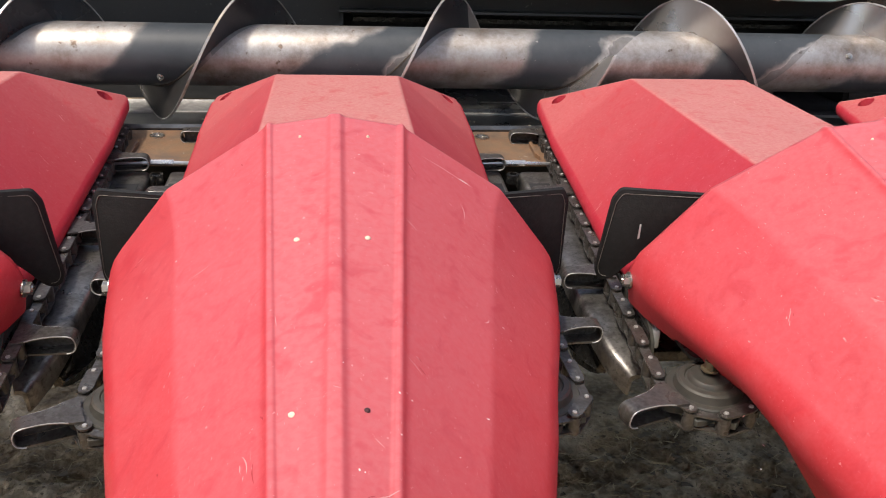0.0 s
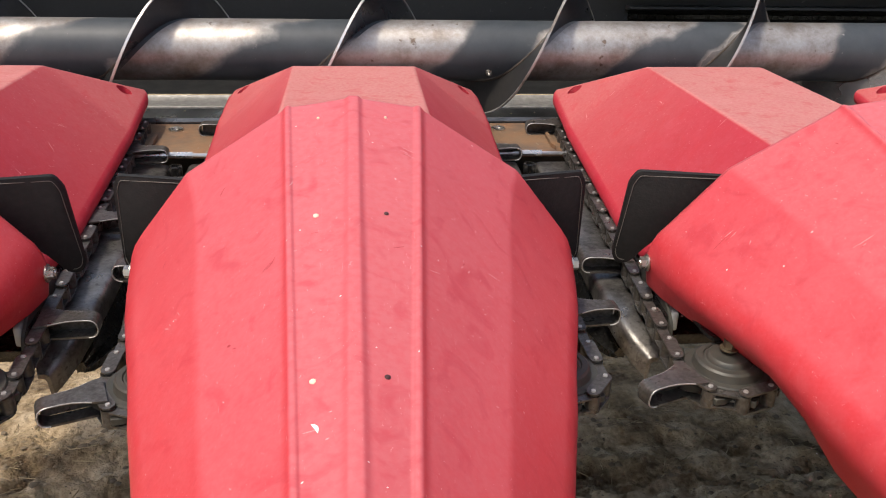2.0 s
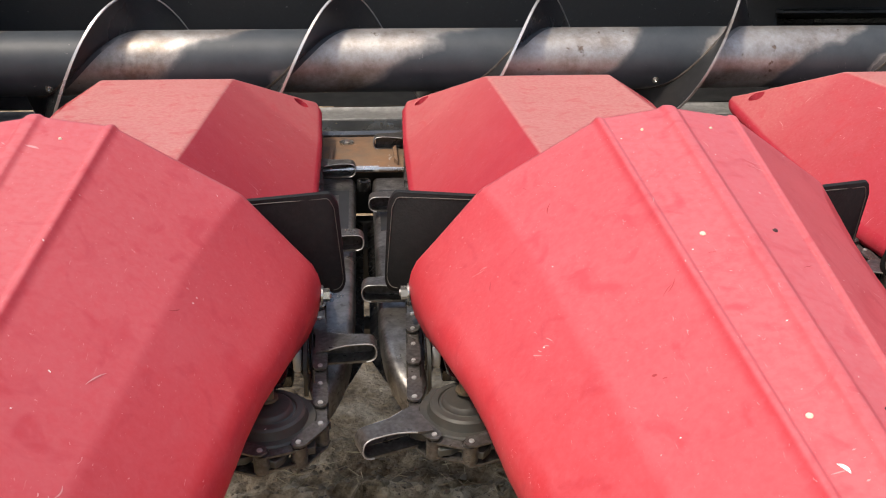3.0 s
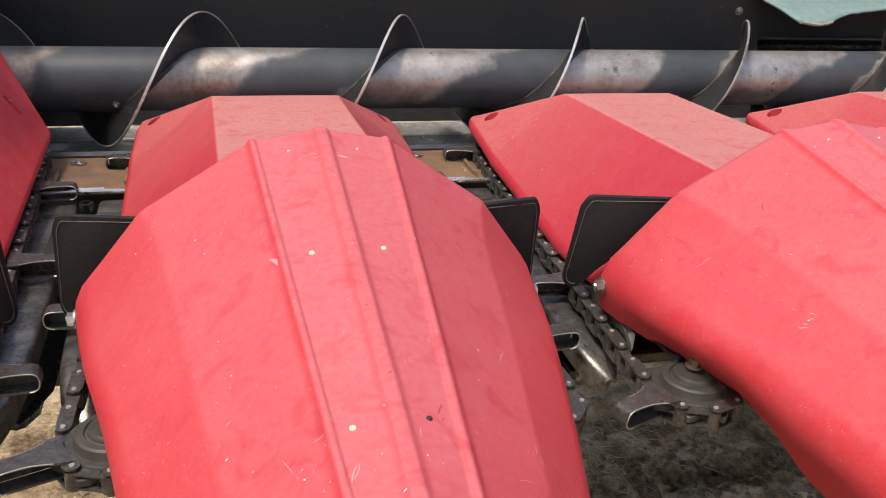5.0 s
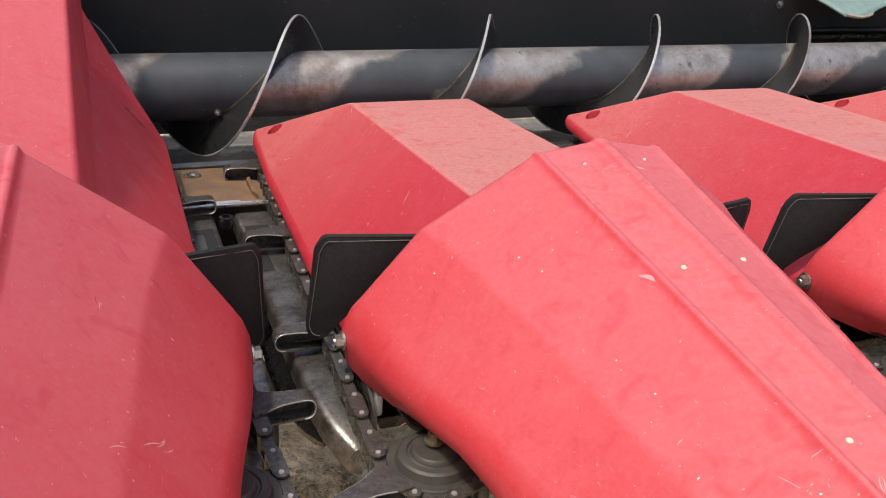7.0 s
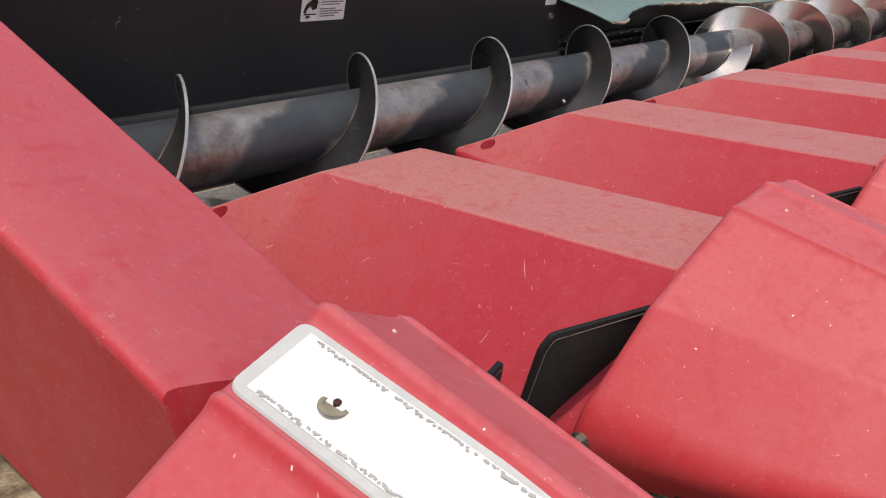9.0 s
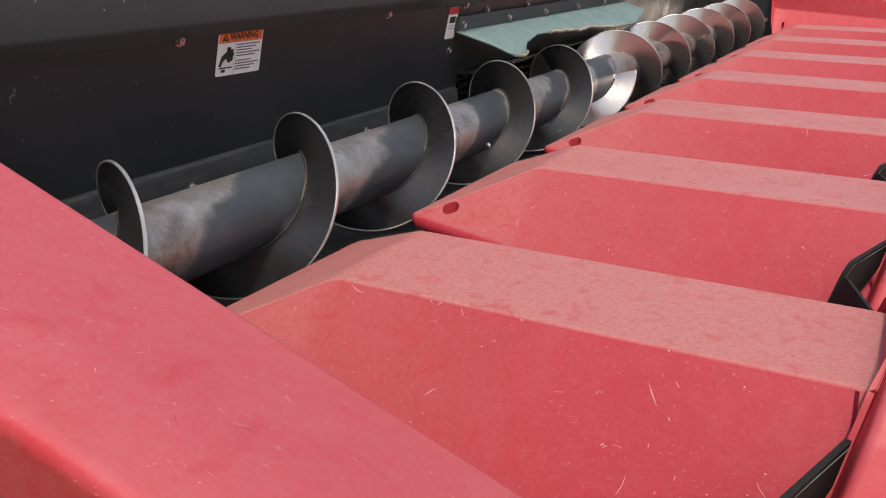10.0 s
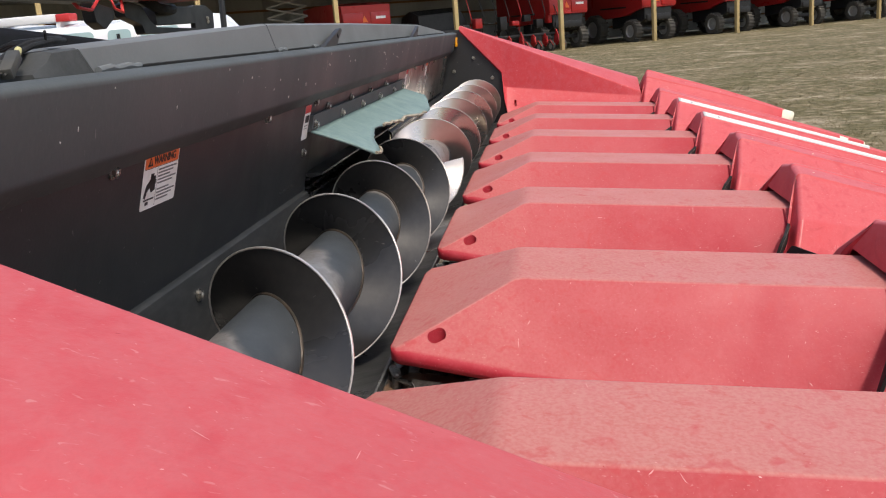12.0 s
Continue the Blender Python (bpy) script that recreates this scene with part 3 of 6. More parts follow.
part("beam_cap", bm, CAPGREY, frame_ob, "grey sheet steel cap sloping off at its end")
for x, n in ((0.965, 8), (1.87, 5), (2.22, 4)):
    bm = bmesh.new()
    tube(bm, [(x + 0.02 * k, 0.567 + 0.001 * (k % 2), 1.7625 + 0.0015 * ((k * 7) % 3)) for k in range(n)], 0.0058)
    part("weld_bead", bm, CAPGREY, frame_ob)
# lifting eyes on the beam's front edge, leaning along it
for x in (2.27, 4.03):
    bm = bmesh.new()
    slab(bm, rounded([(-0.05, -0.012), (0.14, -0.012), (0.255, 0.046), (0.235, 0.052)], [0.004, 0.006, 0.006, 0.01], 2, True), pose(x, 0.562, 1.760, 90), 0.014)
    e = mesh_of(bm, "lifting_eye", DARK)
    kb = bmesh.new()
    cyl(kb, (x + 0.19, 0.5, 1.788), (x + 0.19, 0.6, 1.788), 0.008)
    part_mesh("lifting_eye", cut(e, kb), DARK, frame_ob, "small triangular steel eye")
# chips and drips on the beam's face
r = random.Random(12)
CHIPPALE = mat("pale_chip", (0.62, 0.61, 0.58), 0.6, bump=0.0)
spots = [(0.607, 1.7155, 0.0036, 0.006)] + [(r.uniform(0.2, 4.5), r.uniform(1.65, 1.745), r.uniform(0.0006, 0.0014), r.uniform(0.001, 0.004)) for _ in range(46)]
for x, z, w, h in spots:
    bm = bmesh.new()
    slab(bm, rounded([(-w, 0), (0, -h), (w, 0), (0, h)], [w * 0.4, h * 0.2, w * 0.4, h * 0.2], 2, True), Matrix.Translation((x, 0.552 - (z - 1.638) * 0.2807, z)) @ Matrix.Rotation(radians(90 + 15.7), 4, "X"), 0.0008)
    part("paint_chip", bm, CHIPPALE, frame_ob)
# rows of bolts
def sheet_bolt(x, z, off=0.0, me=BOLT_SMALL):
    ob = part_mesh("bolt", me, None, frame_ob)
    ob.matrix_basis = on_sheet(x, z, off)


for x in (0.25, 0.998, 1.79, 2.26, 4.3, 5.1, 5.7):
    sheet_bolt(x, 1.610)
sheet_bolt(2.20, 1.474)
for x in np.arange(0.35, OPL, 0.345):
    ob = part_mesh("bolt", BOLT_SMALL, None, frame_ob)
    ob.matrix_basis = pose(x, 0.647, 1.298, 90)
for x in (2.02, 2.06, 2.10, 2.14):
    bm = bmesh.new()
    cyl(bm, (0, 0, -0.001), (0, 0, 0.0008), 0.0045, seg=10)
    ob = part("rivet_hole", bm, INK, frame_ob)
    ob.matrix_basis = on_sheet(x, 1.388, 0.001)
# end plates
for s, x in ((1, XL), (-1, XR)):
    bm = bmesh.new()
    out = [(0.86, 1.78), (0.50, 1.775), (0.225, 1.46), (0.215, 1.18), (0.26, 1.05), (0.62, 1.05), (0.86, 1.3)]
    slab(bm, out, Matrix(((0, 0, s, x - 0.004 * s), (1, 0, 0, 0), (0, 1, 0, 0), (0, 0, 0, 1))), 0.008)
    part("end_plate", bm, DARK, frame_ob, "black steel end plate with a slanted front edge")
    bm = bmesh.new()
    tube(bm, [(x + 0.006 * s, 0.503, 1.772), (x + 0.006 * s, 0.228, 1.462), (x + 0.006 * s, 0.218, 1.20)], 0.007)
    part("edge_trim", bm, RUBBER, frame_ob)
    bm = bmesh.new()
    lathe(bm, [(0.09, 0), (0.09, 0.01), (0.06, 0.014), (0.055, 0.03), (0.02, 0.03)], Matrix.Translation((x + 0.004 * s, AX_Y, AX_Z)) @ Matrix.Rotation(radians(90 * s), 4, "Y"))
    part("bearing_flange", bm, CASTING, frame_ob)
    for yy, zz in ((0.30, 1.44), (0.42, 1.58), (0.56, 1.50), (0.27, 1.30)):
        ob = part_mesh("bolt", BOLT_SMALL, None, frame_ob)
        ob.matrix_basis = Matrix.Translation((x + 0.005 * s, yy, zz)) @ Matrix.Rotation(radians(90 * s), 4, "Y")
bm = bmesh.new()
box(bm, (XR - 0.045, 0.520, 1.665), (XR + 0.0, 0.536, 1.725), bevel=0.003)
part("reflector", bm, AMBER, frame_ob, "small amber reflector")

# feeder opening: lip, floor, chain slats behind
strip("opening_lip", [(0.640, 1.388), (0.600, 1.392), (0.600, 1.398), (0.652, 1.402), (0.655, 1.392)], OPL, OPR, DARK, label="folded lip over the feeder opening")
for x in (OPL, OPR):
    bm = bmesh.new()
    box(bm, (x - 0.012, 0.66, 1.12), (x + 0.012, 0.95, 1.40), bevel=0.003)
    part("opening_cheek", bm, DARK, frame_ob)
strip("opening_floor", [(0.56, 1.13), (0.56, 1.14), (1.2, 1.18), (1.2, 1.16)], OPL, OPR, MUD)
strip("opening_roof", [(0.655, 1.41), (0.655, 1.415), (1.2, 1.50), (1.2, 1.49)], OPL, OPR, DARK)

# green deflector over the opening
strip("clamp_bar", [(back_y(1.575) - 0.014, 1.575), (back_y(1.53) - 0.014, 1.53), (back_y(1.53) - 0.002, 1.53), (back_y(1.575) - 0.002, 1.575)], 2.21, 3.93, BEAM, label="grey steel clamp bar")
for x in (2.24, 2.59, 2.93, 3.28, 3.62, 3.88):
    sheet_bolt(x, 1.552, 0.013, BOLT_HINGE)
for x in (2.42, 2.76, 3.10, 3.45):
    sheet_bolt(x, 1.585, 0.002)
bm = bmesh.new()
nx = 60
rows = []
for k in range(9):
    f = k / 8
    rw = []
    for j in range(nx + 1):
        g = j / nx
        x = 2.21 + (3.93 - 2.21) * g
        fray = 0.0 if f < 0.7 else (f - 0.7) / 0.3 * (0.045 * noise.noise(Vector((x * 5, 0, 0))) + 0.02 * noise.noise(Vector((x * 21, 2, 0))))
        tear = 0.36 * max(0.0, 1 - abs(x - 2.62) / 0.30) ** 0.7 + 0.18 * max(0.0, min(1.0, (x - 2.7) / 0.2)) * max(0.0, 1 - abs(x - 3.0) / 0.5) + 0.4 * max(0.0, (x - 3.55) / 0.38) ** 1.5
        reach = f * (1 - tear)
        curl = 0.03 * max(0.0, f - 0.6) * max(0.0, 1 - abs(x - 2.30) / 0.18)
        rw.append((x + 0.07 * f * max(0.0, 1 - (x - 2.21) / 0.3), back_y(1.53) - 0.014 - reach * 0.165 - fray * 0.25, 1.532 - reach * 0.070 - fray * 0.15 + 0.006 * math.sin(5 * x) * f - curl))
    rows.append(rw)
loft(bm, rows, False, False)
me = mesh_of(bm, "deflector", GREEN)
ob = part_mesh("deflector", me, None, frame_ob, "sagging faded green belting with a frayed lower edge")
ob.modifiers.new("thick", "SOLIDIFY").thickness = 0.006
bm = bmesh.new()
tube(bm, [Vector(p) + Vector((0, -0.003, 0.006 * noise.noise(Vector((p[0] * 30, 0, 0))))) for p in rows[-1][17:44]], 0.0055, 6)
part("frayed_edge", bm, CANVAS, frame_ob, "pale curled canvas at the torn edge")
bm = bmesh.new()
tube(bm, [Vector(p) + Vector((0, -0.002, 0.0)) for p in rows[-1][0:6]], 0.005, 6)
part("frayed_edge", bm, CANVAS, frame_ob, "pale canvas at the torn corner")


# stickers on the back sheet
def sticker(x, z, w, h, items, name="safety_label", label="", tilt=0.0):
    base = on_sheet(x, z, 0.0005) @ pose(0, 0, 0, 0, 0, tilt)
    bm = bmesh.new()
    slab(bm, rounded([(0, 0), (w, 0), (w, -h), (0, -h)], [0.005] * 4, 3, True), base, 0.0008)
    lab = part(name, bm, STICKER, frame_ob, label)
    for nm, x0, y0, x1, y1, material in items:
        bm = bmesh.new()
        slab(bm, [(x0 * w, -y0 * h), (x1 * w, -y0 * h), (x1 * w, -y1 * h), (x0 * w, -y1 * h)], base @ Matrix.Translation((0, 0, 0.0009)), 0.0004)
        part(nm, bm, material, lab)
    return lab, base


lines = [("text_line", 0.42, 0.32 + 0.062 * k + 0.05 * (k > 4), 0.95 - 0.09 * ((k * 7) % 3), 0.348 + 0.062 * k + 0.05 * (k > 4), INKGREY) for k in range(9)]
lab, base = sticker(1.113, 1.6187, 0.145, 0.098, [("header_band", 0.02, 0.03, 0.98, 0.26, ORANGE)] + lines + [("divider", 0.385, 0.28, 0.39, 0.97, INKGREY), ("rule", 0.02, 0.265, 0.98, 0.272, INK)],
                    label="white warning sticker with an orange band", tilt=-0.8)
txt = bpy.data.curves.new("lettering", "FONT")
txt.body, txt.size, txt.align_x, txt.align_y = "WARNING", 0.0190, "LEFT", "CENTER"
txt.extrude, txt.offset = 0.0002, 0.0006
txt.materials.append(INK)
t_ob = new("lettering", txt)
t_ob.parent = lab
t_ob.matrix_basis = base @ Matrix.Translation((0.036, -0.0142, 0.0016)) @ Matrix.Diagonal((1.0, 1.0, 1, 1))
bm = bmesh.new()
slab(bm, [(0.012, -0.022), (0.032, -0.022), (0.022, -0.006)], base @ Matrix.Translation((0, 0, 0.0014)), 0.0003)
part("triangle_sign", bm, INK, lab)
bm = bmesh.new()
slab(bm, [(0.0205, -0.019), (0.0235, -0.019), (0.0235, -0.011), (0.0205, -0.011)], base @ Matrix.Translation((0, 0, 0.0018)), 0.0003)
part("triangle_sign", bm, ORANGE, lab)
bm = bmesh.new()
slab(bm, [(0.006, -0.075), (0.014, -0.055), (0.03, -0.045), (0.05, -0.04), (0.05, -0.066), (0.036, -0.07), (0.028, -0.06), (0.018, -0.068), (0.014, -0.078)], base @ Matrix.Translation((0, 0, 0.0014)), 0.0003)
part("pictogram", bm, INK, lab)
for x0, y0, x1, y1 in ((0.008, -0.082, 0.050, -0.079), (0.030, -0.050, 0.042, -0.036), (0.040, -0.056, 0.052, -0.048), (0.016, -0.090, 0.028, -0.084)):
    bm = bmesh.new()
    slab(bm, [(x0, y0), (x1, y0), (x1, y1), (x0, y1)], base @ Matrix.Translation((0, 0, 0.0014)), 0.0003)
    part("pictogram", bm, INK, lab)
sticker(2.155, 1.606, 0.062, 0.098, [("header_band", 0, 0, 1, 0.22, STICKRED), ("pictogram", 0.2, 0.3, 0.8, 0.5, INK), ("text_line", 0.2, 0.58, 0.8, 0.6, INKGREY), ("text_line", 0.2, 0.66, 0.7, 0.68, INKGREY)],
        label="small white sticker with a red band", tilt=0)
sticker(4.02, 1.615, 0.05, 0.085, [("header_band", 0, 0, 1, 0.3, STICKRED), ("text_line", 0.2, 0.5, 0.8, 0.55, INKGREY)], label="small white sticker with a red band")
sticker(4.75, 1.615, 0.07, 0.075, [("header_band", 0, 0, 1, 0.25, ORANGE), ("text_line", 0.2, 0.5, 0.8, 0.55, INKGREY)], label="small white sticker with an orange band")

# hoses draped over the beam's end
hoses = thing("hose_bundle", "bundle of black hydraulic hoses draped over the beam", "hose")
for k in range(3):
    o = Vector((0.004 * k, 0.009 * k, 0.0035 * (k % 2)))
    bm = bmesh.new()
    tube(bm, [Vector(p) + o for p in ((0.742, 0.586, 1.7655), (0.763, 0.596, 1.768), (0.80, 0.608, 1.780), (0.839, 0.613, 1.794), (0.894, 0.620, 1.8035), (0.96, 0.628, 1.8095), (1.04, 0.652, 1.811), (1.11, 0.72, 1.813), (1.16, 0.80, 1.813), (1.19, 0.865, 1.80), (1.20, 0.90, 1.74))], 0.0042)
    part("hose", bm, RUBBER, hoses)
bm = bmesh.new()
box(bm, (-0.026, -0.008, -0.0075), (0.026, 0.008, 0.0075), pose(0.782, 0.588, 1.781, 0, -27, 14), 0.002)
box(bm, (-0.016, -0.006, -0.006), (0.018, 0.006, 0.006), pose(0.772, 0.603, 1.774, 0, -32, 8), 0.002)
for k in range(4):
    tube(bm, [(0.764 - 0.002 * k, 0.583 + 0.004 * k, 1.772), (0.752 - 0.003 * k, 0.580 + 0.005 * k, 1.769 + 0.002 * (k % 2))], 0.0014, 5)
coupler = part("coupler", bm, mat("dusty_black_plastic", (0.05, 0.05, 0.047), 0.6, 0, 0.3, (0.09, 0.085, 0.07), 60, 0.6, bump=0.2), hoses, "dusty black plug connector")
bm = bmesh.new()
cyl(bm, (0.808, 0.592, 1.793), (0.822, 0.598, 1.799), 0.0045, seg=10)
part("coupler_band", bm, mat("yellow_plastic", (0.62, 0.56, 0.25), 0.5, bump=0.0), coupler, "pale yellow band")
bm = bmesh.new()
tube(bm, [(0.938, 0.624, 1.808), (0.936, 0.622, 1.820), (0.939, 0.624, 1.823)], 0.0022, 6)
part("cable_tie", bm, RUBBER, hoses, "end of a cable tie")

# ---------------------------------------------------------------- auger
PITCH, TOP_X = 0.488, 0.622
auger = thing("auger", "cross auger with worn grey tube and helical steel flights", "auger", at=(0, AX_Y, AX_Z))
bm = bmesh.new()
loft(bm, [[(x, 0.0757 * math.sin(a), 0.0757 * math.cos(a)) for a in np.linspace(0, 2 * math.pi, 48, endpoint=False)] for x in np.linspace(XL + 0.01, XR - 0.01, 40)], True, True)
part("tube", bm, AUGER_L, auger, "grey painted tube, worn to brown and silver steel")


def flight_bm(x0, x1, hand, top):
    """A helical blade; its crest lies uppermost at x = top."""
    bm = bmesh.new()
    loops = []
    n = int((x1 - x0) / PITCH * 56)
    for k in range(n + 1):
        x = x0 + (x1 - x0) * k / n
        a = 2 * math.pi * (x - top) / PITCH * hand
        end = min(1.0, (k + 0.2) / 7.0, (n - k + 0.2) / 7.0) if hand < 0 else 1.0
        R = 0.078 + (0.158 - 0.078) * max(0.02, end) ** 0.5
        d = Vector((0, math.sin(a), math.cos(a)))
        e = Vector((0.0016, 0, 0))
        o = Vector((x, 0, 0))
        loops.append([o + d * 0.070 - e * 1.6, o + d * (R - 0.004) - e, o + d * R - e * 0.6, o + d * R + e * 0.6, o + d * (R - 0.004) + e, o + d * 0.070 + e * 1.6])
    loft(bm, loops, True, True)
    return bm


part("flight", flight_bm(XL + 0.02, 2.62, 1, TOP_X), FLIGHT, auger, "dark worn steel flight with a bright edge", smooth=50)
part("flight", flight_bm(2.62, 2.955, 1, TOP_X), FLIGHT_R, auger, "polished end of the flight", smooth=50)
part("flight", flight_bm(2.98, XR - 0.02, -1, 3.18), FLIGHT_R, auger, "polished steel flight", smooth=50)


def edge_bm(x0, x1, hand, top):
    bm = bmesh.new()
    n = int((x1 - x0) / PITCH * 56)
    loops = []
    for k in range(n + 1):
        x = x0 + (x1 - x0) * k / n
        a = 2 * math.pi * (x - top) / PITCH * hand
        d = Vector((0, math.sin(a), math.cos(a)))
        o, e = Vector((x, 0, 0)), Vector((0.0037, 0, 0))
        loops.append([o + d * 0.1560 - e * 0.75, o + d * 0.1578 - e, o + d * 0.1592 - e * 0.8, o + d * 0.1592 + e * 0.8, o + d * 0.1578 + e, o + d * 0.1560 + e * 0.75])
    loft(bm, loops, True, True)
    return bm


part("flight_edge", edge_bm(XL + 0.02, 2.955, 1, TOP_X), RIMSTEEL, auger, "bright worn rim", smooth=50)
part("flight_edge", edge_bm(3.04, XR - 0.07, -1, 3.18), RIMSTEEL, auger, "bright worn rim", smooth=50)
for x, a in ((0.42, 132), (1.86, 128), (3.6, 70)):
    ob = part_mesh("bolt", BOLT_TUBE, None, auger)
    ob.matrix_basis = Matrix.Rotation(radians(a), 4, "X") @ Matrix.Translation((x, 0, 0.0755))


def weld_bm(x0, x1, hand, top):
    """The uneven weld along the foot of a flight."""
    pts = []
    n = int((x1 - x0) / PITCH * 40)
    for k in range(n + 1):
        x = x0 + (x1 - x0) * k / n
        a = 2 * math.pi * (x - top) / PITCH * hand
        r = 0.0762 + 0.0010 * noise.noise(Vector((x * 60, a, 0)))
        pts.append((x - 0.004, r * math.sin(a), r * math.cos(a)))
    bm = bmesh.new()
    tube(bm, pts, 0.0034, 6)
    return bm


WELD = mat("rusty_weld", (0.050, 0.042, 0.034), 0.5, 0.4, 0.4, (0.10, 0.072, 0.050), 40, 0.8, bump=0.3, bump_scale=120)
part("weld", weld_bm(XL + 0.03, 2.94, 1, TOP_X), WELD, auger, "rusty weld along the flight's foot", smooth=60)

verts, faces = [], []
rg = random.Random(21)
for _ in range(150):
    x, y = rg.uniform(0.3, 5.8), rg.uniform(0.29, 0.54)
    r, a, z0 = rg.uniform(0.002, 0.0048), rg.uniform(0, 6.28), 1.1235
    ux, uy, n = math.cos(a) * r, math.sin(a) * r, len(verts)
    verts += [(x + ux * 1.4, y + uy * 1.4, z0), (x - uy, y + ux, z0), (x - ux * 1.4, y - uy * 1.4, z0), (x + uy, y - ux, z0), (x + ux * 0.4, y + uy * 0.4, z0 + r), (x - ux * 0.5, y - uy * 0.5, z0 + r * 0.9)]
    faces += [tuple(n + k for k in f) for f in ((0, 1, 4), (1, 5, 4), (1, 2, 5), (2, 3, 5), (3, 4, 5), (3, 0, 4), (3, 2, 1, 0))]
me = bpy.data.meshes.new("grain_litter")
me.from_pydata(verts, [], faces)
tagged(part_mesh("grain_litter", me, CORN, smooth=60), "pale dry grain and chaff lying in the trough", "grain", kind="stuff")

# ---------------------------------------------------------------- hoods between the rows
def hood_mesh():
    bm = bmesh.new()
    st = [  # y, ridge half width, ridge z, foot half width, foot z
        (0.240, 0.240, 1.212, 0.250, 1.203), (0.236, 0.262, 1.216, 0.272, 1.199), (0.222, 0.276, 1.221, 0.286, 1.196), (0.19, 0.256, 1.231, 0.294, 1.193),
        (0.02, 0.139, 1.2935, 0.300, 1.156), (0.006, 0.130, 1.2985, 0.300, 1.149), (-0.012, 0.126, 1.2995, 0.300, 1.145), (-0.20, 0.125, 1.285, 0.300, 1.108), (-0.42, 0.125, 1.268, 0.300, 1.063), (-0.685, 0.124, 1.248, 0.297, 1.045), (-0.69, 0.124, 1.247, 0.285, 1.085), (-0.80, 0.120, 1.238, 0.255, 1.10)]
    loops = []
    for y, a, zt, w, zb in st:
        half = rounded([(0, zt + 0.0005), (a, zt), (w, zb + 0.012), (w - 0.006, zb - 0.012), (0, zb - 0.004)], [0, 0.005, 0.016, 0.012, 0], 4)
        pts = [(p[0], y, p[1]) for p in half] + [(-p[0], y, p[1]) for p in half[-2:0:-1]]
        loops.append(pts)
    loft(bm, loops, True, True)
    me = mesh_of(bm, "hood", RED_HOOD, 28)
    kb = bmesh.new()
    for s in (-1, 1):
        out = [(0.012 * math.cos(a) + (0.006 if math.cos(a) > 0 else -0.006), 0.012 * math.sin(a)) for a in np.linspace(0, 2 * math.pi, 20, endpoint=False)]
        m = Matrix.Translation((s * 0.250, 0.150, 1.236)) @ Matrix.Rotation(radians(62 * s), 4, "Z")
        slab(kb, out, m @ Matrix.Translation((0, 0, -0.035)), 0.08)
    return cut(me, kb)


SCUFF = mat("pale_scuff", (0.58, 0.28, 0.27), 0.6, 0, 0.4, (0.54, 0.20, 0.20), 40, 0.8, bump=0.0)
SCAR = mat("dark_scuff", (0.34, 0.022, 0.032), 0.6, 0, 0.4, (0.26, 0.03, 0.03), 40, 0.8, bump=0.0)
CHIP = mat("white_chip", (0.78, 0.72, 0.66), 0.6, 0, 0.4, bump=0.0)


def on_hood(x, y):
    """Height of a hood's side or ridge, a hair above the plastic."""
    zt = float(np.interp(y, (-0.69, -0.42, -0.20, -0.012, 0.02, 0.19, 0.222), (1.247, 1.268, 1.285, 1.2995, 1.2935, 1.231, 1.219)))
    a = float(np.interp(y, (-0.012, 0.02, 0.19, 0.222), (0.126, 0.139, 0.256, 0.276)))
    w = float(np.interp(y, (-0.012, 0.02, 0.19, 0.222), (0.300, 0.300, 0.294, 0.286)))
    zb = 0.012 + float(np.interp(y, (-0.685, -0.42, -0.20, -0.012, 0.02, 0.19), (1.045, 1.063, 1.108, 1.145, 1.152, 1.184)))
    return zt + 0.0005 if abs(x) <= a else zt + (zb - zt) * (abs(x) - a) / (w - a) + 0.0005


def hood_scuffs(parent, i):
    r = random.Random(300 + i)
    for name, material, count, longest, label in (("pale", SCUFF, 170, 0.024, "pale scratches in the plastic"), ("dark", SCAR, 30, 0.022, "dark rub marks")):
        verts, faces = [], []
        for _ in range(count):
            y = r.uniform(-0.62, 0.17)
            s = r.choice((-1, 1))
            x = s * (r.uniform(0.0, 0.27) if r.random() < 0.6 else r.uniform(0.2, 0.285))
            a, bend = r.uniform(0, 3.14), r.uniform(-0.4, 0.4)
            L, w = (0.002 + 0.002 * r.random(), 0.0006) if r.random() < 0.6 else (longest * r.random() ** 2 + 0.004, r.uniform(0.0003, 0.0007))
            k0 = len(verts)
            for k in range(6):
                f = k / 5 - 0.5
                t = a + bend * f
                h = w * (1.05 - (2 * f) ** 2)
                for q in (-1, 1):
                    px, py = x + L * f * math.cos(t) - q * h * math.sin(t), y + L * f * math.sin(t) + q * h * math.cos(t)
                    verts.append((px, py, on_hood(px, py)))
            faces += [(k0 + 2 * k, k0 + 2 * k + 1, k0 + 2 * k + 3, k0 + 2 * k + 2) for k in range(5)]
        me = bpy.data.meshes.new("scuff_marks")
        me.from_pydata(verts, [], faces)
        tagged(part_mesh("scuff_marks", me, material, parent, smooth=0), label, kind="stuff")


HOOD = hood_mesh()
HOOD.shade_smooth()
HOOD.set_sharp_from_angle(angle=radians(50))
HOOD = even_normals(HOOD)
for i in range(1, 8):
    h = part_mesh("hood", HOOD, None)
    h.matrix_basis = Matrix.Translation((i * P, 0, 0))
    hood_scuffs(h, i)
    tagged(h, "red moulded plastic hood with a dusty flat ridge" if i != 1 else "red moulded plastic hood, dusty and scuffed, beside the end shield", "divider hood", "hoods between the rows")


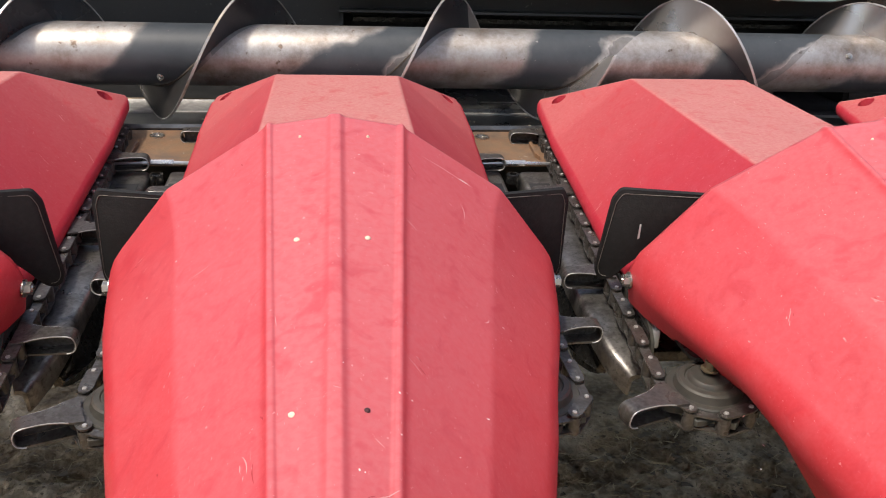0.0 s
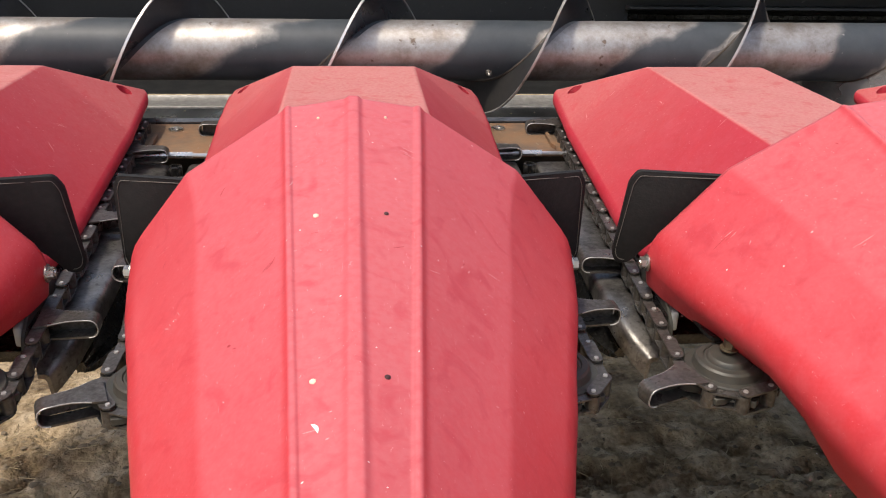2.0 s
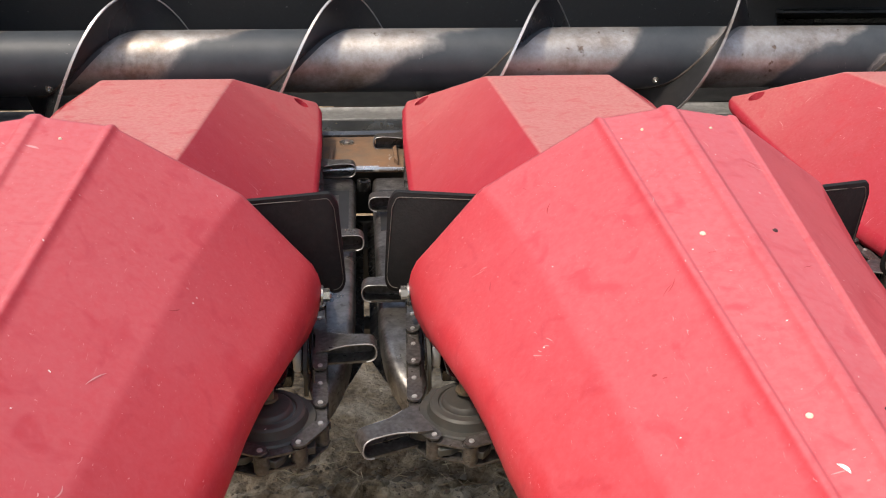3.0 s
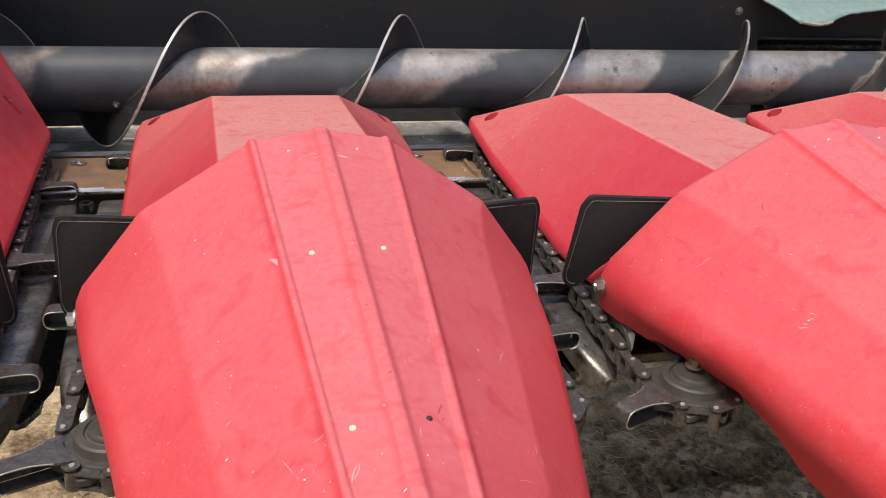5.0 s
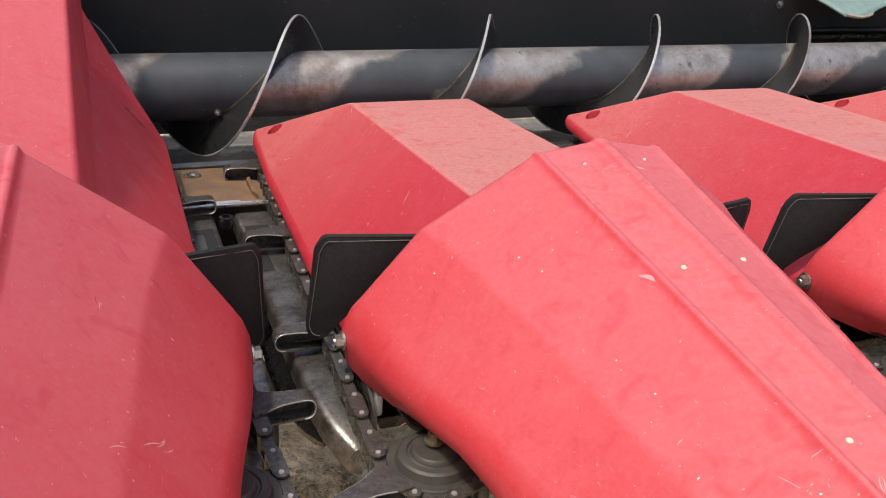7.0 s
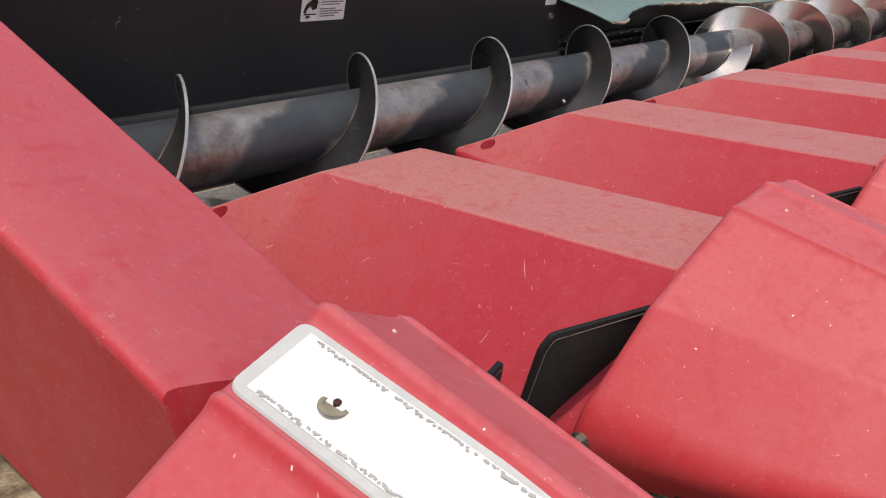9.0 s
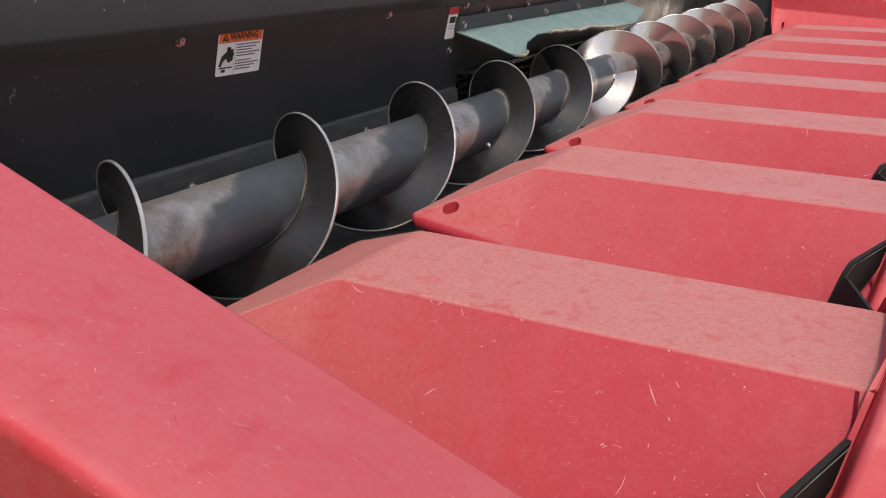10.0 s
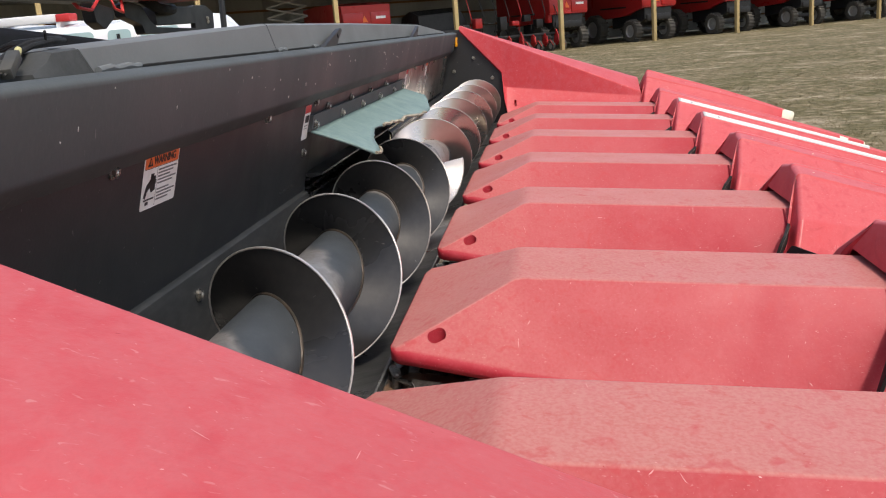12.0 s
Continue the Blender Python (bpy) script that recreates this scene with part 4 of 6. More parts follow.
def shield_scuffs(parent, side):
    r = random.Random(500 + side)
    for material, count, label in ((SCUFF, 110, "pale scratches in the plastic"), (SCAR, 40, "dark rub marks")):
        verts, faces = [], []
        for _ in range(count):
            x, y, a = r.uniform(-0.08, 0.135), r.uniform(-0.6, 0.44), r.uniform(0, 3.14)
            L, w = (0.0016, 0.0004) if r.random() < 0.75 else (0.003 + 0.011 * r.random() ** 2, r.uniform(0.00015, 0.00032))
            k0 = len(verts)
            for k in range(6):
                f = k / 5 - 0.5
                h = w * (1.05 - (2 * f) ** 2)
                for q in (-1, 1):
                    px, py = x + L * f * math.cos(a) - q * h * math.sin(a), y + L * f * math.sin(a) + q * h * math.cos(a)
                    zi, zo = 1.582 + 0.440 * py, 1.605 + 0.352 * py
                    z = float(np.interp(px, (-0.098, -0.052, -0.008, 0.138), (zo, zo * 0.80 + zi * 0.20 + 0.0068, zo * 0.63 + zi * 0.37 + 0.0090, zi)))
                    verts.append((px if side < 0 else 8 * P - px, py, z + 0.0006))
            faces += [(k0 + 2 * k, k0 + 2 * k + 1, k0 + 2 * k + 3, k0 + 2 * k + 2) for k in range(5)]
        me = bpy.data.meshes.new("scuff_marks")
        me.from_pydata(verts, [], faces)
        tagged(part_mesh("scuff_marks", me, material, parent, smooth=0), label, kind="stuff")


def end_hood(side):
    """The tall shield that closes the header's end; side -1 is the end where x is 0."""
    bm = bmesh.new()
    loops = []
    for y in (-0.69, -0.62, -0.45, -0.20, 0.0, 0.12, 0.20, 0.222, 0.235, 0.30, 0.40, 0.49, 0.505):
        zi, zo = 1.582 + 0.440 * y, 1.605 + 0.352 * y
        if y > 0.49:
            zi, zo = zi - 0.01, zo - 0.01
        f = max(0.0, min(1.0, (y - 0.215) / 0.02))
        foot = 1.184 + 0.20 * (y - 0.19) + 0.35 * max(0.0, -0.45 - y) if y < 0.215 else 1.19
        up = 1.46 + (y - 0.228) * 1.12
        zb = foot * (1 - f) + max(up, foot) * f
        bend = min(1.342 + 0.139 * y, zi - 0.02) * (1 - f) + max(zb + 0.002, min(1.372, zi)) * f
        xb = 0.297 * (1 - f) + 0.152 * f
        zmid = (zi + zo) / 2 + 0.012
        zi, zo, bend = max(zi, zb + 0.02), max(zo, zb + 0.02), max(bend, zb + 0.004)
        sec = rounded([(-0.035, zb), (-0.098, zo), (-0.03, zo * 0.7 + zi * 0.3 + 0.010), (0.138, zi), (0.156, bend), (xb, zb + 0.012), (xb - 0.006, zb - 0.006), (-0.02, zb - 0.006)],
                      [0.004, 0.016, 0.03, 0.008, 0.008, 0.01, 0.004, 0.002], 3, True)
        loops.append([((p[0] if side < 0 else 8 * P - p[0]), y, p[1]) for p in sec])
    loft(bm, loops, True, True)
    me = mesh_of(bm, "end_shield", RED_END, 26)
    kb = bmesh.new()
    s = 1 if side < 0 else -1
    cx = 0.234 if side < 0 else 8 * P - 0.234
    out = [(0.008 * math.cos(a) + (0.018 if math.cos(a) > 0 else -0.018), 0.008 * math.sin(a)) for a in np.linspace(0, 2 * math.pi, 20, endpoint=False)]
    slab(kb, out, Matrix.Translation((cx, 0.15, 1.266)) @ Matrix.Rotation(radians(51 * s), 4, "Y") @ Matrix.Translation((0, 0, -0.03)), 0.08)
    me = cut(me, kb)
    me.shade_smooth()
    me.set_sharp_from_angle(angle=radians(50))
    ob = part_mesh("end_shield", even_normals(me), None)
    shield_scuffs(ob, side)
    return tagged(ob, "tall red plastic end shield with a sloping top edge", "end shield", "end shields")


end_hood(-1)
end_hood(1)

# ---------------------------------------------------------------- snouts
US = (0.0, 0.05, 0.10, 0.15, 0.20, 0.27, 0.33, 0.40, 0.60, 1.00, 1.22, 1.275)
SN = {"w1": (0.090, 0.087, 0.084, 0.081, 0.078, 0.0735, 0.070, 0.0655, 0.053, 0.030, 0.014, 0.006),
      "w2": (0.231, 0.2150, 0.2035, 0.1945, 0.187, 0.1780, 0.1692, 0.159, 0.1290, 0.068, 0.030, 0.013),
      "v2": (-0.097, -0.0940, -0.0905, -0.0865, -0.082, -0.0770, -0.0740, -0.072, -0.064, -0.048, -0.026, -0.018),
      "w3": (0.330, 0.324, 0.318, 0.312, 0.303, 0.287, 0.273, 0.258, 0.209, 0.105, 0.040, 0.015),
      "v3": (-0.234, -0.229, -0.223, -0.215, -0.207, -0.192, -0.184, -0.179, -0.168, -0.118, -0.056, -0.036),
      "w4": (0.315, 0.305, 0.2915, 0.274, 0.2535, 0.224, 0.202, 0.186, 0.139, 0.0685, 0.029, 0.012),
      "v4": (-0.305, -0.298, -0.288, -0.275, -0.266, -0.258, -0.272, -0.292, -0.288, -0.206, -0.095, -0.055)}


def snout_half(u, grow=0.0):
    g = {k: float(np.interp(u, US, v)) for k, v in SN.items()}
    k = min(1.0, g["w1"] / 0.045)
    w1 = g["w1"]
    pts = [(0, 0.0200 * k), (0.006 * k, 0.0195 * k), (0.0115 * k, 0.0148 * k), (w1 - 0.009 * k, 0.0030 * k), (w1 - 0.006 * k, 0.0052 * k), (w1 - 0.001, 0.0048 * k), (w1 + 0.004 * k, -0.003 * k),
           (g["w2"], g["v2"]), (g["w3"], g["v3"]), (g["w4"], g["v4"])]
    rad = [0, 0.002, 0.003, 0.003, 0.002, 0.003, 0.005, 0.004 * k + 0.002, 0.045 * k + 0.004, 0]
    return rounded(pts, rad, 4)


def shorter(u):
    """The end snouts taper faster over their front half."""
    return u if u < 0.5 else 0.5 + (u - 0.5) * 0.70


def snout_mesh(rise=0.0):
    bm = bmesh.new()
    loops = []

    def full(half, u, inset=0.0):
        pts = [(-p[0], p[1]) for p in half[::-1]] + [(p[0], p[1]) for p in half[1:]]
        if inset:
            pts = [(x * (1 - inset * 3), v - inset * 1.2 if v > -0.2 else v) for x, v in pts]
        return [(x, -u, v) for x, v in pts]

    h0 = snout_half(0)
    n = len(full(h0, 0))
    key = [Vector(p) for p in ((-0.302, -0.300), (-0.150, -0.076), (0.150, -0.076), (0.302, -0.300))]
    lens = [0.0]
    for a, b in zip(key[:-1], key[1:]):
        lens.append(lens[-1] + (b - a).length)
    notch = []
    for j in range(n):
        d = lens[-1] * j / (n - 1)
        k = max(q for q in range(3) if lens[q] <= d + 1e-9)
        p = key[k].lerp(key[k + 1], (d - lens[k]) / (lens[k + 1] - lens[k]))
        notch.append((p.x, 0.003, p.y))
    loops.append(notch)
    loops.append(full(h0, 0.0, 0.010))
    loops.append(full(snout_half(0.004), 0.004, 0.003))
    for u in (0.014, 0.06, 0.12, 0.18, 0.24, 0.27, 0.29, 0.31, 0.33, 0.40, 0.50, 0.60, 0.75, 0.90, 1.0, 1.12, 1.22, 1.26):
        loops.append(full(snout_half(u), u))
    loops.append([(x * 0.4, y - 0.008, v * 0.7 - 0.008) for x, y, v in loops[-1]])
    loft(bm, loops, False, False)
    for v in bm.verts:
        v.co.z += rise * (max(0.0, 1 + v.co.z / 0.25) + 0.6 * max(0.0, 1 - abs(v.co.x) / 0.09) * (v.co.z > -0.03)) * max(0.0, 1 + v.co.y / 1.3)
    if rise:
        for v in bm.verts:
            v.co.y = -shorter(-v.co.y)
    me = mesh_of(bm, "shell", RED, 40)
    tmp = new("shell", me)
    md = tmp.modifiers.new("thick", "SOLIDIFY")
    md.thickness, md.offset = 0.007, -1.0
    out = bpy.data.meshes.new_from_object(tmp.evaluated_get(bpy.context.evaluated_depsgraph_get()))
    bpy.data.objects.remove(tmp)
    out.shade_smooth()
    out.set_sharp_from_angle(angle=radians(60))
    return even_normals(out)


RISE = 0.04            # the end snouts are taller at the rear
SHELL, SHELL_END = snout_mesh(), snout_mesh(RISE)
FLAP_OUT = rounded([(0.190, -0.121), (0.337, -0.136), (0.347, -0.158), (0.353, -0.296), (0.345, -0.310), (0.328, -0.306), (0.304, -0.262), (0.226, -0.170)],
                   [0.004, 0.007, 0.007, 0.012, 0.010, 0.012, 0.02, 0.02], 3, True)


def flap_y(x):
    return 0.006 + max(0.0, abs(x) - 0.225) * 0.40


def flap_mesh(s):
    bm = bmesh.new()
    slab(bm, [(s * p[0], p[1]) for p in FLAP_OUT], Matrix(((1, 0, 0, 0), (0, 0, 1, 0), (0, 1, 0, 0), (0, 0, 0, 1))), 0.007, 0.0015)
    for v in bm.verts:
        v.co.y += flap_y(v.co.x)
    bmesh.ops.recalc_face_normals(bm, faces=bm.faces[:])
    return mesh_of(bm, "rubber_flap", RUBBER, 40)


def seam_mesh(s):
    bm = bmesh.new()
    c = Vector((0.31, -0.2))
    line = [p + (c - p).normalized() * 0.0075 for p in FLAP_OUT[1:21]]
    tube(bm, [(s * p.x, flap_y(p.x) - 0.0002, p.y) for p in line], 0.0006, 5)
    return mesh_of(bm, "edge_seam", SEAM, 40)


FLAPS = {s: (flap_mesh(s), seam_mesh(s)) for s in (-1, 1)}


def plug_mesh(material, r):
    bm = bmesh.new()
    lathe(bm, [(r, -0.002), (r, 0.001), (r * 0.6, 0.0022), (0.0005, 0.0024)], seg=12)
    return mesh_of(bm, "plug", material)


PLUG_PALE, PLUG_DARK, PLUG_SMALL = plug_mesh(CORN, 0.0032), plug_mesh(HOLE, 0.0028), plug_mesh(CORN, 0.0020)


def top_v(x, u, rise=0.0):
    """Height of the shell's top over the axis plane, between its ribs."""
    w1 = float(np.interp(u, US, SN["w1"]))
    f = min(1.0, max(0.0, (abs(x) - 0.008) / max(0.01, w1 - 0.018)))
    return 0.0150 + (0.0030 - 0.0150) * f + rise * (1 - u / 1.3) * (1.02 + 0.6 * max(0.0, 1 - abs(x) / 0.09))


STRIPGREY = mat("grey_vinyl", (0.50, 0.51, 0.49), 0.5, 0, 0.4, (0.42, 0.42, 0.40), 14, 0.6, bump=0.1)
STITCH = mat("grey_stitching", (0.42, 0.41, 0.38), 0.7)


def reflective_strip(parent, rise, edge=0.0105, mid=0.0165, near=0.0045):
    """White vinyl strip with a jagged stitched margin, on one half of the snout's top; it draws nearer to the ridge further on."""
    def inner_edge(u):
        return mid + (near - mid) * min(1.0, u / 0.28)

    bm = bmesh.new()
    us = [0.008, 0.009, 0.011, 0.015] + list(np.linspace(0.020, 1.02, 60))
    loops, inner = [], []
    for k, u in enumerate(us):
        w1 = float(np.interp(u, US, SN["w1"]))
        r = (0.007, 0.004, 0.002, 0.0005, 0)[min(k, 4)]
        a, b = -(w1 - edge) + r, -inner_edge(u) - r
        if k > 3:
            a2, b2 = a + 0.006, b - 0.006
            inner.append([(a2, -u, top_v(a2, u, rise) + 0.0030), (a2, -u, top_v(a2, u, rise) + 0.0036), (b2, -u, top_v(b2, u, rise) + 0.0036), (b2, -u, top_v(b2, u, rise) + 0.0030)])
        loops.append([(a, -u, top_v(a, u, rise) + 0.0008), (a + 0.001, -u, top_v(a, u, rise) + 0.0028), (b - 0.001, -u, top_v(b, u, rise) + 0.0028), (b, -u, top_v(b, u, rise) + 0.0008)])
    loft(bm, loops, True, True)
    if rise:
        for v in bm.verts:
            v.co.y = -shorter(-v.co.y)
    st = part("reflective_strip", bm, STRIPGREY, parent, "white vinyl strip with a grey stitched margin")
    bm = bmesh.new()
    loft(bm, inner, True, True)
    if rise:
        for v in bm.verts:
            v.co.y = -shorter(-v.co.y)
    part("strip_face", bm, WHITE, st, "bright white face of the strip")
    bm = bmesh.new()
    r2 = random.Random(9)
    for k in range(260):
        u = 0.03 + (0.46 if rise else 0.985) * k / 260
        w1 = float(np.interp(u, US, SN["w1"]))
        for x in (-(w1 - edge - 0.008), -inner_edge(u) - 0.008):
            if r2.random() < 0.75:
                m = Matrix.Translation((x + r2.uniform(-0.0015, 0.0015), -u, top_v(x, u, rise) + 0.0036)) @ Matrix.Rotation(radians(45 + r2.uniform(-20, 20)), 4, "Z")
                s = r2.uniform(0.0008, 0.0014)
                box(bm, (-s, -s, 0), (s, s, 0.0006), m)
    tagged(part("stitched_margin", bm, STITCH, st), "grey zigzag of scuffed stitching", kind="stuff")
    u = 0.075
    bm = bmesh.new()
    lathe(bm, [(0.011, 0), (0.011, 0.0012), (0.0075, 0.0014), (0.0072, 0.0004), (0.0005, 0.0004)], Matrix.Translation((-0.047, -u, top_v(0.047, u, rise) + 0.0029)), 18)
    part("grommet", bm, CANVAS, st, "stained hole in the strip")
    ob = part_mesh("rivet", PLUG_DARK, None, st)
    ob.matrix_basis = Matrix.Translation((-0.045, -u, top_v(0.045, u, rise) + 0.004))


def on_shell(x, u, rise):
    """Point just above the snout's shell, at x across and u along it."""
    half = snout_half(u)
    v = float(np.interp(abs(x), [p[0] for p in half], [p[1] for p in half]))
    z = v + rise * (max(0.0, 1 + v / 0.25) + 0.6 * max(0.0, 1 - abs(x) / 0.09) * (v > -0.03)) * max(0.0, 1 - u / 1.3)
    return Vector((x, -u, z + 0.0004))


def sliver(verts, faces, x, u, a, length, w, bend, rise):
    k0 = len(verts)
    n = 7
    for k in range(n):
        f = k / (n - 1) - 0.5
        t = a + bend * f
        cx, cu = x + length * f * math.cos(t), u + length * f * math.sin(t)
        h = w * (1 - (2 * f) ** 2) + 0.0001
        for s in (-1, 1):
            verts.append(tuple(on_shell(cx - s * h * math.sin(t), max(0.006, cu + s * h * math.cos(t)), rise)))
    for k in range(n - 1):
        q = k0 + 2 * k
        faces.append((q, q + 1, q + 3, q + 2))


def scuffs(parent, i, rise):
    """Thin scratches, rubs and chips in the plastic, each snout with its own."""
    r = random.Random(100 + i)
    sets = {"pale": ([], []), "dark": ([], []), "chip": ([], [])}
    for _ in range(26):                         # clusters of near-parallel scratches
        u, x, a = r.uniform(0.03, 0.48 if rise else 0.75), r.uniform(-0.9, 0.9), r.uniform(0, 3.14)
        x *= float(np.interp(u, US, SN["w3"]))
        for _ in range(r.choice((1, 1, 1, 2, 4))):
            sliver(*sets["pale" if r.random() < 0.72 else "dark"], x + r.uniform(-0.008, 0.008), u + r.uniform(-0.008, 0.008), a + r.uniform(-0.2, 0.2),
                   0.004 + 0.022 * r.random() ** 2, r.uniform(0.00020, 0.00050), r.uniform(-0.5, 0.5), rise)
    for _ in range(70):                         # specks
        u = r.uniform(0.02, 0.48 if rise else 0.8)
        x = r.uniform(-0.92, 0.92) * float(np.interp(u, US, SN["w3"]))
        sliver(*sets["chip" if r.random() < 0.4 else "pale"], x, u, r.uniform(0, 3.14), r.uniform(0.0012, 0.0032), r.uniform(0.0004, 0.0008), 0, rise)
    if i == 3:
        sliver(*sets["pale"], 0.147, 0.053, -0.06, 0.074, 0.0007, 0.1, rise)
        sliver(*sets["chip"], 0.168, 0.052, -0.06, 0.016, 0.0013, 0.1, rise)
        sliver(*sets["pale"], 0.160, 0.125, 1.5, 0.03, 0.0006, 0.3, rise)
    if i == 2:
        sliver(*sets["chip"], -0.032, 0.578, 1.1, 0.013, 0.0016, 0.5, rise)
        for dx, du in ((0, 0), (0.006, 0.009), (-0.005, 0.006), (0.002, 0.016), (-0.007, 0.014)):
            sliver(*sets["dark"], -0.122 + dx, 0.420 + du, 0.6, 0.005, 0.0014, 0, rise)
    if i == 1:
        sliver(*sets["pale"], 0.018, 0.080, 0.2, 0.016, 0.002, 0.3, rise)
        sliver(*sets["pale"], -0.078, 0.27, 1.2, 0.022, 0.0016, 0.4, rise)
    for key, material, label in (("pale", SCUFF, "pale scratches in the plastic"), ("dark", SCAR, "dark rub marks"), ("chip", CHIP, "white chips")):
        if sets[key][1]:
            me = bpy.data.meshes.new("scuff_marks")
            me.from_pydata(sets[key][0], [], sets[key][1])
            tagged(part_mesh("scuff_marks", me, material, parent, smooth=0), label, kind="stuff")


TIPPALE = mat("pale_tip_plastic", (0.74, 0.70, 0.58), 0.6, 0, 0.3, (0.60, 0.54, 0.42), 20, 0.7, bump=0.1)


def snout(i, lift=0.0, tilt=18.2, white=False, seed=0):
    # white strip snouts carry a strip; the rest show bare ribs
    lab = "red faceted plastic snout with three ribs and rubber flaps"
    if white:
        lab = "red faceted plastic snout with a white vinyl strip"
    sn = thing("snout", lab, "crop divider", "snouts along the header", at=pose(i * P, -0.733 + (0.010 if i in (0, 8) else 0.0), 1.330 + lift, tilt, 0, 0))
    part_mesh("shell", SHELL_END if i in (0, 8) else SHELL, None, sn)
    for s in (-1, 1):
        if (i == 0 and s < 0) or (i == 8 and s > 0):
            continue
        fl = part_mesh("rubber_flap", FLAPS[s][0], None, sn, "black rubber flap with a pale seam")
        part_mesh("edge_seam", FLAPS[s][1], None, fl)
        ob = part_mesh("hinge_bolt", BOLT_HINGE, None, sn, "zinc hex bolt and washer")
        ob.matrix_basis = Matrix.Translation((s * 0.321, -0.016, -0.258)) @ Matrix.Rotation(radians(90 * s), 4, "Y")
    bm = bmesh.new()
    tip = [[(p[0] * 1.04, -u, p[1] * 1.03 - 0.001) for p in ([Vector((-q[0], q[1])) for q in snout_half(u)[::-1]] + list(snout_half(u)[1:]))] for u in ((1.15, 1.19, 1.262) if i in (0, 8) else (1.11, 1.16, 1.262))]
    tip.append([(x * 0.3, y - 0.012, v * 0.7 - 0.012) for x, y, v in tip[-1]])
    if i in (0, 8):
        tip = [[(x * 1.02, -shorter(-y), z + 0.007) for x, y, z in lp] for lp in tip]
    loft(bm, tip, True, True)
    part("tip_cap", bm, TIPPALE, sn, "pale worn tip")
    r = random.Random(seed)
    for u, pale in ((0.038 if i in (0, 8) else 0.055, 0), (0.275, 1), (0.525, 1)):
        for x in (-0.042, 0.042):
            if white and x < 0:
                continue
            me = PLUG_SMALL if not pale else (PLUG_PALE if x < 0 or r.random() < 0.4 else PLUG_DARK)
            k = float(np.interp(u, US, SN["w1"])) / 0.09
            ob = part_mesh("plug", me, None, sn)
            x = -0.045 * math.sqrt(k) if x < 0 else x * k
            ob.matrix_basis = Matrix.Translation((x, -(shorter(u) if i in (0, 8) else u), top_v(x, u, RISE if i in (0, 8) else 0.0)))
    scuffs(sn, i, RISE if i in (0, 8) else 0.0)
    if i == 4:
        bm = bmesh.new()
        slab(bm, [(-0.304, -0.19), (-0.3015, -0.19), (-0.300, -0.215), (-0.303, -0.217)], Matrix(((1, 0, 0, 0), (0, 0, 1, 0.034), (0, 1, 0, 0), (0, 0, 0, 1))), 0.0008)
        part("chalk_mark", bm, CHIP, sn, "short white mark on the flap")
    if white:
        if i == 0:
            reflective_strip(sn, RISE)
        else:
            reflective_strip(sn, 0.0, 0.004, 0.008)
    return sn


for i in range(9):
    snout(i, 0.0, 15.9 if i in (0, 8) else 18.2, i in (0, 5, 6), i)

# ---------------------------------------------------------------- row units: deck plates, gathering chains, sprockets
SLOPE = math.degrees(math.atan(0.146))


def obround(L, w, n=5):
    r = w / 2
    a = [(L / 2 - r + r * math.cos(t), r * math.sin(t)) for t in np.linspace(-math.pi / 2, math.pi / 2, n)]
    return a + [(-x, -y) for x, y in a]


def link_mesh(outer):
    """One chain link along local y: two side plates, a roller and two rivet heads."""
    bm = bmesh.new()
    z = 0.0 if outer else -0.0050
    for z0 in (z - 0.003, z - 0.031 + (0.0090 if not outer else 0)):
        slab(bm, [(b, a) for a, b in obround(0.058 if outer else 0.054, 0.019 if outer else 0.015, 5)], Matrix.Translation((0, 0, z0)), 0.0028)
    for y in (-0.0207, 0.0207):
        if outer:
            cyl(bm, (0, y, z), (0, y, z + 0.0018), 0.0036, 0.003, seg=8)
    cyl(bm, (0, 0.0207, -0.028), (0, 0.0207, -0.004), 0.0098, seg=10, caps=False)
    me = mesh_of(bm, "link", CHAIN, 40)
    me.materials.append(PINSTEEL)
    for f in me.polygons:
        if outer and min(me.vertices[k].co.z for k in f.vertices) > -0.0001:
            f.material_index = 1
    return me


LINKS = (link_mesh(True), link_mesh(False))


FINGER_PATH = rounded([(-0.006, 0.002), (0.076, 0.002), (0.076, -0.027), (0.006, -0.027)], [0, 0.014, 0.014, 0], 5)     # x, z


def finger_mesh():
    """A lug bent like a hairpin from wide steel strap; it points along local +x, its hollow open to both sides."""
    bm = bmesh.new()
    loops = []
    for k, p in enumerate(FINGER_PATH):
        d = (FINGER_PATH[min(k + 1, len(FINGER_PATH) - 1)] - FINGER_PATH[max(k - 1, 0)]).normalized()
        q = Vector((-d.y, d.x)) * 0.0015
        w = 0.028 if p.x < 0.0 else (0.0125 if p.y > -0.012 else 0.011)
        loops.append([(p.x + q.x, -w, p.y + q.y), (p.x + q.x, w, p.y + q.y), (p.x - q.x, w, p.y - q.y), (p.x - q.x, -w, p.y - q.y)])
        if k == 0:
            for x, w2 in ((0.008, 0.025), (0.020, 0.019), (0.034, 0.0145), (0.048, 0.013)):
                loops.append([(x, -w2, 0.0035), (x, w2, 0.0035), (x, w2, 0.0005), (x, -w2, 0.0005)])
    loft(bm, loops, True, True)
    box(bm, (0.002, 0.0115, -0.0255), (0.072, 0.0130, 0.001))
    return mesh_of(bm, "finger", CHAIN, 40)


